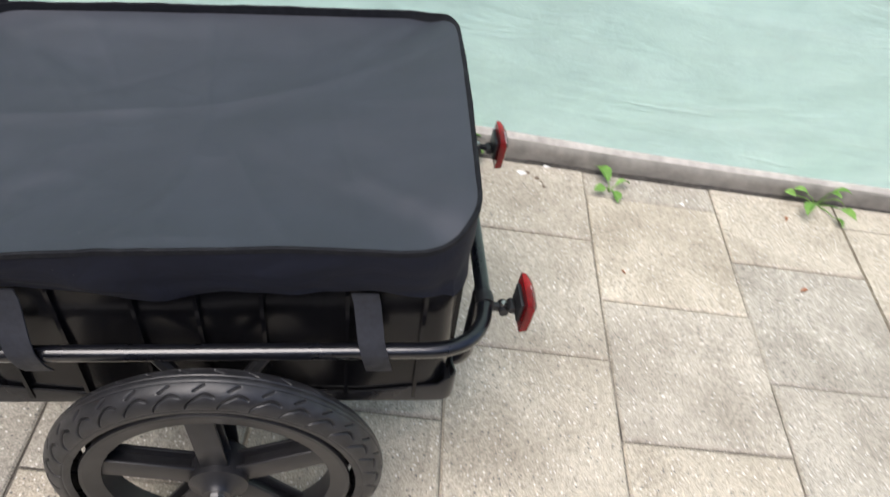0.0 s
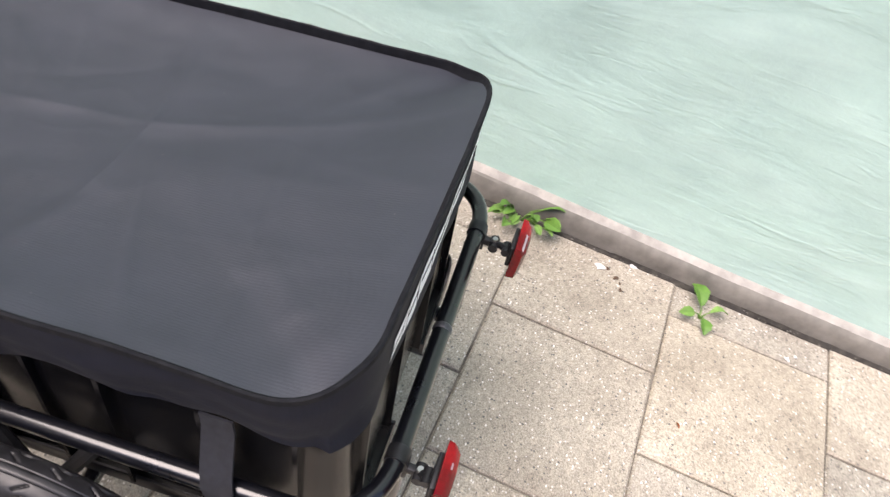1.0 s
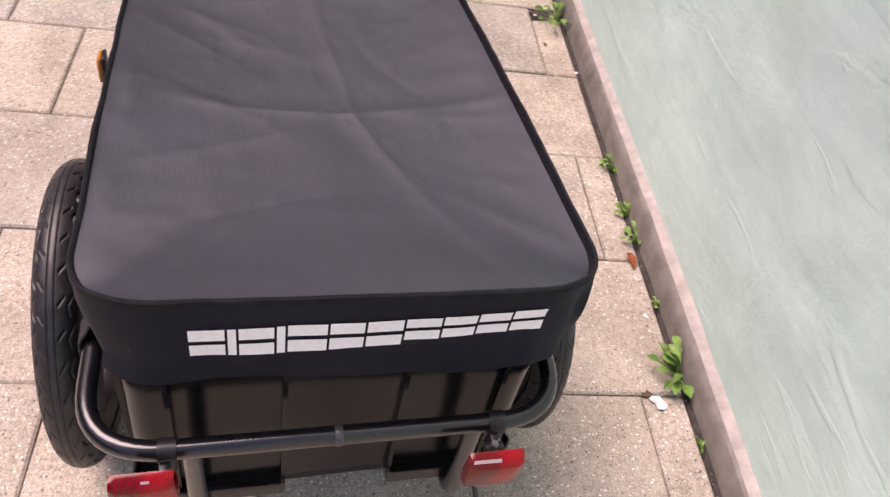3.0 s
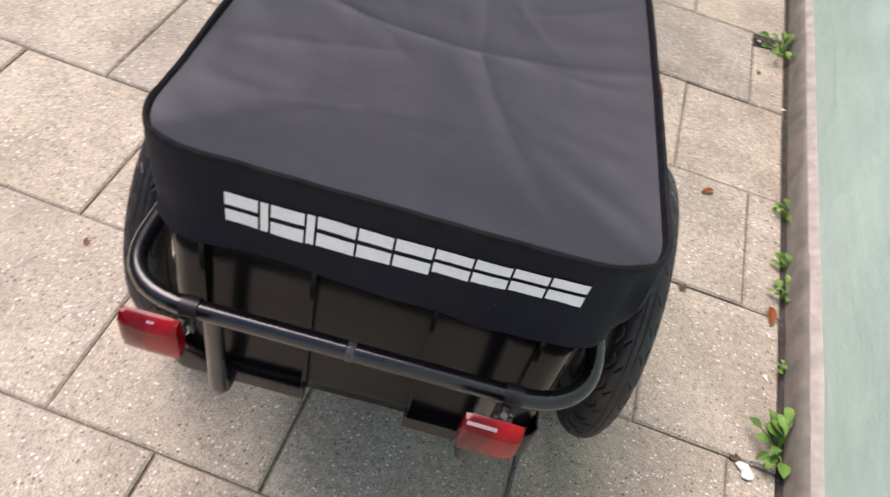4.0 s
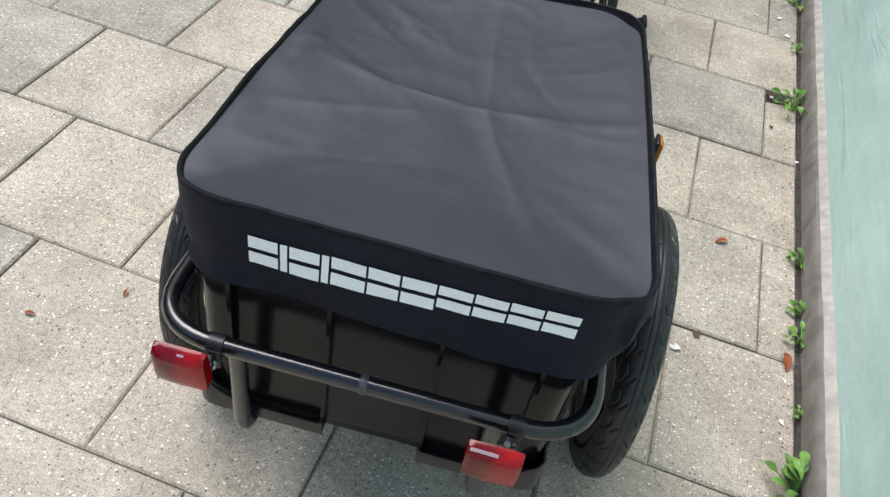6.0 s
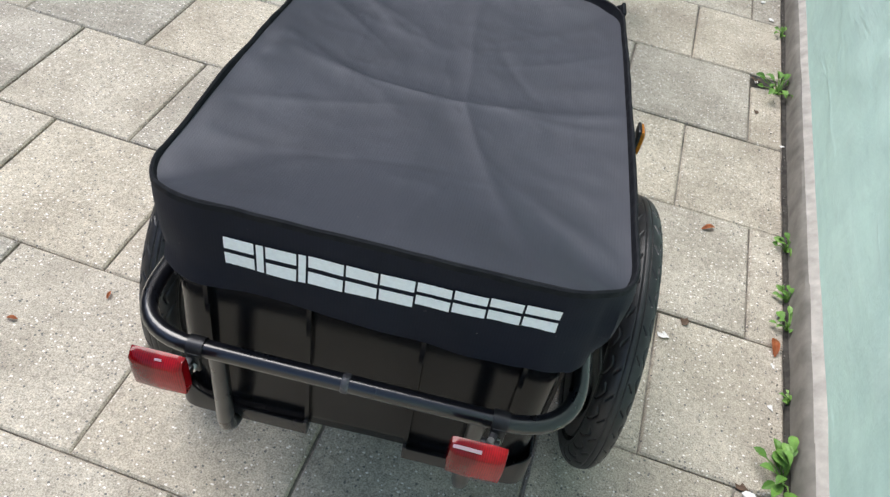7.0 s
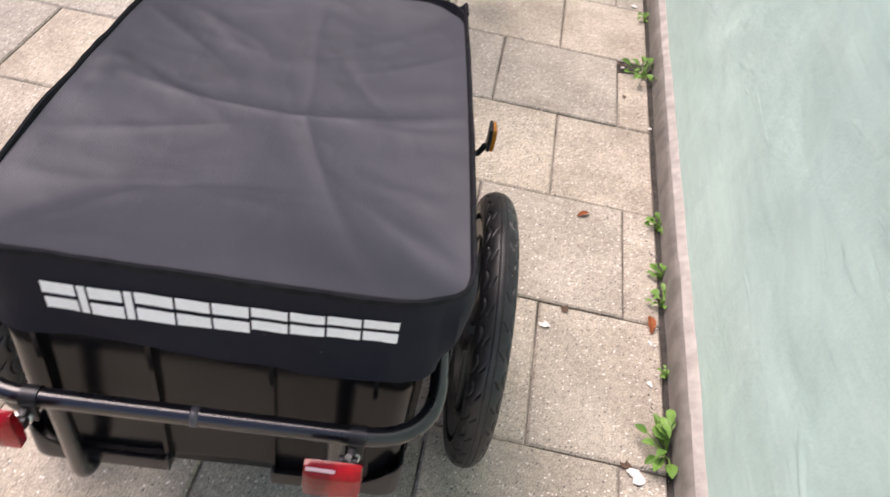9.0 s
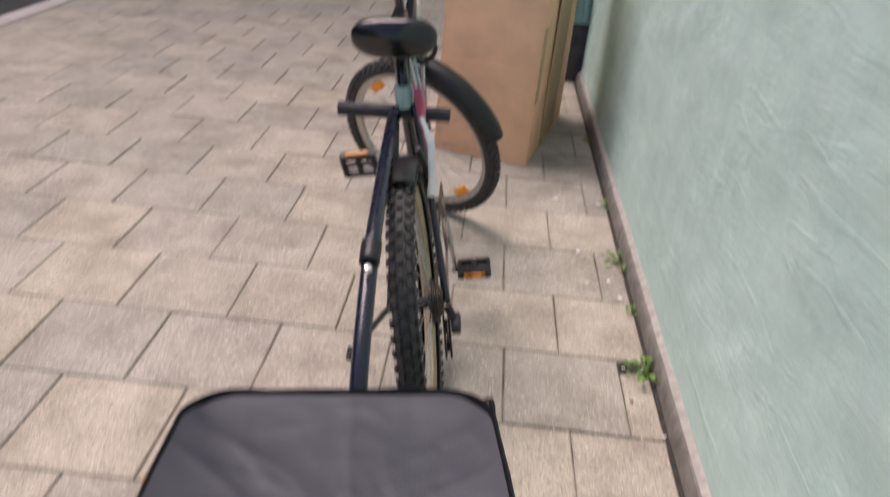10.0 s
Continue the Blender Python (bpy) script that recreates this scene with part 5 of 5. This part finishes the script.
# ================= weeds and litter =================
def leaf_blade(bm, m, length, width, curl=0.25, lobes=0.0):
    cols = 7
    rows_ = []
    for k in range(cols + 1):
        t = k / cols
        w = width * (math.sin(math.pi * min(1, t * 0.93 + 0.05)) ** 0.8) * (1 + lobes * math.sin(t * 19))
        z = length * curl * math.sin(t * 2.2) - length * 0.35 * curl * t * t * 2
        row = [bm.verts.new(m @ Vector((s * w / 2, length * t, z + abs(s) * w * 0.22))) for s in (-1, -0.5, 0, 0.5, 1)]
        rows_.append(row)
    for a, b in zip(rows_, rows_[1:]):
        for j in range(4):
            bm.faces.new((a[j], a[j + 1], b[j + 1], b[j]))


def weed(x, y, size, leaves, seed, label, out=-90, spread=150, wide=0.5, z=0.0):
    rnd = random.Random(seed)
    w = thing("weed", pose(x + FX, y, z), label, "weed", "weeds along the wall")
    for k in range(leaves):
        yaw = out + (360 * k / leaves + rnd.uniform(-12, 12) if leaves <= 4 else rnd.uniform(-spread, spread) / 2)
        ln_ = size * rnd.uniform(0.55, 1.0)
        lift = rnd.uniform(0.05, 0.5) * size * (0.3 if leaves <= 4 else 1.0)
        d = Vector((math.cos(radians(yaw)), math.sin(radians(yaw)), 0))
        foot = d * size * (rnd.uniform(0.12, 0.22) if leaves <= 4 else rnd.uniform(0.15, 0.75)) + Vector((0, 0, 0.006 + lift))
        stem, lv = bmesh.new(), bmesh.new()
        bm_tube(stem, [(0, 0, -0.004), foot * 0.55 + Vector((0, 0, 0.004)), foot], [0.0016, 0.0013, 0.0009], 5)
        mm = Matrix.Translation(foot) @ pose(0, 0, 0, rnd.uniform(-12, 22), rnd.uniform(-30, 30), yaw - 90)
        fac = 0.46 if leaves > 10 else 0.62
        leaf_blade(lv, mm, ln_ * fac, ln_ * fac * wide * rnd.uniform(0.8, 1.15), rnd.uniform(0.1, 0.3), 0.06)
        part("stalk", stem, M_leaf, part("leaf", lv, M_leaf, w))
    return w


for args in WEEDS:
    weed(*args)


def scrap(x, y, size, material, name, label, cat, seed, group="", curl=0.3):
    rnd = random.Random(seed)
    bm = bmesh.new()
    n_ = 9
    ctr = bm.verts.new((0, 0, size * 0.12))
    ring_ = []
    for k in range(n_):
        a = 2 * math.pi * k / n_
        r_ = size * rnd.uniform(0.20, 0.66)
        ring_.append(bm.verts.new((r_ * math.cos(a), r_ * 0.75 * math.sin(a), size * curl * rnd.uniform(0.0, 0.5) + 0.0012)))
    for k in range(n_):
        bm.faces.new((ctr, ring_[k], ring_[(k + 1) % n_]))
    ob = part(name, bm, material, smooth=False)
    sol = bmesh.new()
    sol.from_mesh(ob.data)
    bmesh.ops.solidify(sol, geom=sol.faces[:], thickness=0.0008)
    sol.to_mesh(ob.data)
    sol.free()
    ob.matrix_world = pose(x, y, 0.0005, 0, 0, rnd.uniform(0, 360))
    return tagged(ob, label, cat, group)


def dry_leaf(x, y, length, yaw, seed):
    bm = bmesh.new()
    leaf_blade(bm, Matrix(), length, length * 0.36, 0.25)
    bmesh.ops.solidify(bm, geom=bm.faces[:], thickness=0.0006)
    ob = part("dry_leaf", bm, M_dryleaf)
    ob.matrix_world = pose(x, y, 0.002, 0, 0, yaw)
    return tagged(ob, "curled dry orange brown leaf lying on the slabs", "leaf", "dry leaves")


for x, y, s, seed in SCRAPS:
    scrap(x, y, s, M_paper, "paper_scrap", "small torn white scrap of paper on the slabs", "paper scrap", seed, "paper scraps")
for x, y, s, seed in TWIGS:
    scrap(x, y, s, M_twig, "leaf_litter", "brown crumbled leaf litter by the plinth", "leaf litter", seed, "leaf litter")
for x, y, l_, yaw, seed in DRY:
    dry_leaf(x, y, l_, yaw, seed)

# loose grit along the foot of the plinth
rnd = random.Random(11)
gr = bmesh.new()
for k in range(600):
    x = FX - 0.004 - abs(rnd.gauss(0, 0.022))
    y = rnd.uniform(-1.2, 4.0)
    s = rnd.uniform(0.0008, 0.0030)
    q = [gr.verts.new(Vector((x, y, s * 0.3)) + Vector(v) * s * rnd.uniform(0.7, 1.2)) for v in ((1, 0, 0), (-0.5, 0.87, 0), (-0.5, -0.87, 0), (0, 0, 0.9))]
    for f in ((0, 1, 3), (1, 2, 3), (2, 0, 3), (2, 1, 0)):
        gr.faces.new([q[i] for i in f])
tagged(part("grit", gr, M_plinth, smooth=False), "pale grit and crumbs along the foot of the plinth", "grit", kind="stuff")

# ================= paving slabs =================
SX, SY, GAP = 0.3045, 0.30, 0.0034
slab_cache = {}


def slab_mesh(w, h, variant=0, chip=False):
    key = (round(w, 3), round(h, 3), variant, chip)
    if key in slab_cache:
        return slab_cache[key]
    rnd = random.Random(variant * 7 + int(w * 1000))
    e = 0.0035
    a, b = w / 2, h / 2
    j = [rnd.uniform(-0.0012, 0.0012) for _ in range(8)]
    low = [(-a + j[0], -b + j[1]), (a + j[2], -b + j[3]), (a + j[4], b + j[5]), (-a + j[6], b + j[7])]
    if chip:
        low[3:] = [(-a + 0.075, b), (-a + 0.05, b - 0.045), (-a, b - 0.055)]
    k = len(low)
    ins = [(x - math.copysign(e, x), y - math.copysign(e, y)) for x, y in low]
    verts = [(x, y, -0.05) for x, y in low] + [(x, y, -0.0035) for x, y in low] + [(x, y, 0.0) for x, y in ins]
    faces = []
    for r_ in (0, k):
        faces += [(r_ + i, r_ + (i + 1) % k, r_ + k + (i + 1) % k, r_ + k + i) for i in range(k)]
    faces.append(tuple(range(2 * k, 3 * k)))
    me = bpy.data.meshes.new("slab")
    me.from_pydata(verts, [], faces)
    me.materials.append(M_slab)
    slab_cache[key] = me
    return me


ROWX = {-3: -0.072, -2: -0.215, -1: -0.070, 0: -0.220, 1: -0.062, 2: -0.219, 3: -0.074, 4: -0.230, 5: -0.078}


def row_offset(r_):
    return ROWX.get(r_, SLABX if r_ % 2 == 0 else SLABX + 0.152)


soil = bmesh.new()
hub_ = soil.verts.new((-0.040, 1.176, -0.001))
edge_ = [soil.verts.new((-0.040 + 0.040 * math.cos(t_ * 0.6283) * (1 + 0.2 * math.sin(3 * t_)), 1.176 + 0.030 * math.sin(t_ * 0.6283) * (1 + 0.2 * math.cos(2 * t_)), -0.0055)) for t_ in range(10)]
for k in range(10):
    soil.faces.new((hub_, edge_[k], edge_[(k + 1) % 10]))
part("soil_patch", soil, M_soil, pavement, "dark soil in the broken slab corner")
rnd = random.Random(5)
rest_v, rest_f = [], []
for r_ in range(-48, 40):
    off = row_offset(r_)
    xs = sorted({FX - 0.007, *[off - SX * k for k in range(-1, 14) if -3.39 < off - SX * k < -0.03], -3.39})
    for x0, x1 in zip(xs, xs[1:]):
        w, h = x1 - x0 - GAP, SY - GAP
        if w < 0.03:
            continue
        c = ((x0 + x1) / 2, (r_ + 0.5) * SY)
        full = abs(x1 - x0 - SX) < 0.002
        tilt_ = (rnd.uniform(-0.25, 0.25), rnd.uniform(-0.25, 0.25), rnd.uniform(-0.25, 0.25))
        dz = rnd.uniform(-0.0022, 0.0012)
        if -4 <= r_ <= 18:
            chip = r_ == 3 and x1 > 0.0
            me = slab_mesh(SX - GAP if full else w, h, rnd.randrange(6) if full else 0, chip)
            sl = new("slab", me)
            sl.parent = pavement
            sl.matrix_basis = pose(c[0], c[1], dz, *tilt_)
        else:
            i = len(rest_v)
            a, b = w / 2, h / 2
            rest_v += [(c[0] + sx * a, c[1] + sy * b, -0.05) for sx, sy in ((-1, -1), (1, -1), (1, 1), (-1, 1))]
            rest_v += [(c[0] + sx * a, c[1] + sy * b, dz) for sx, sy in ((-1, -1), (1, -1), (1, 1), (-1, 1))]
            rest_f += [(i + k, i + (k + 1) % 4, i + 4 + (k + 1) % 4, i + 4 + k) for k in range(4)] + [(i + 4, i + 5, i + 6, i + 7)]
me = bpy.data.meshes.new("far_slabs")
me.from_pydata(rest_v, [], rest_f)
tagged(part_me("far_slabs", me, M_slab, pavement, "concrete slabs further along", smooth=False), kind="stuff")
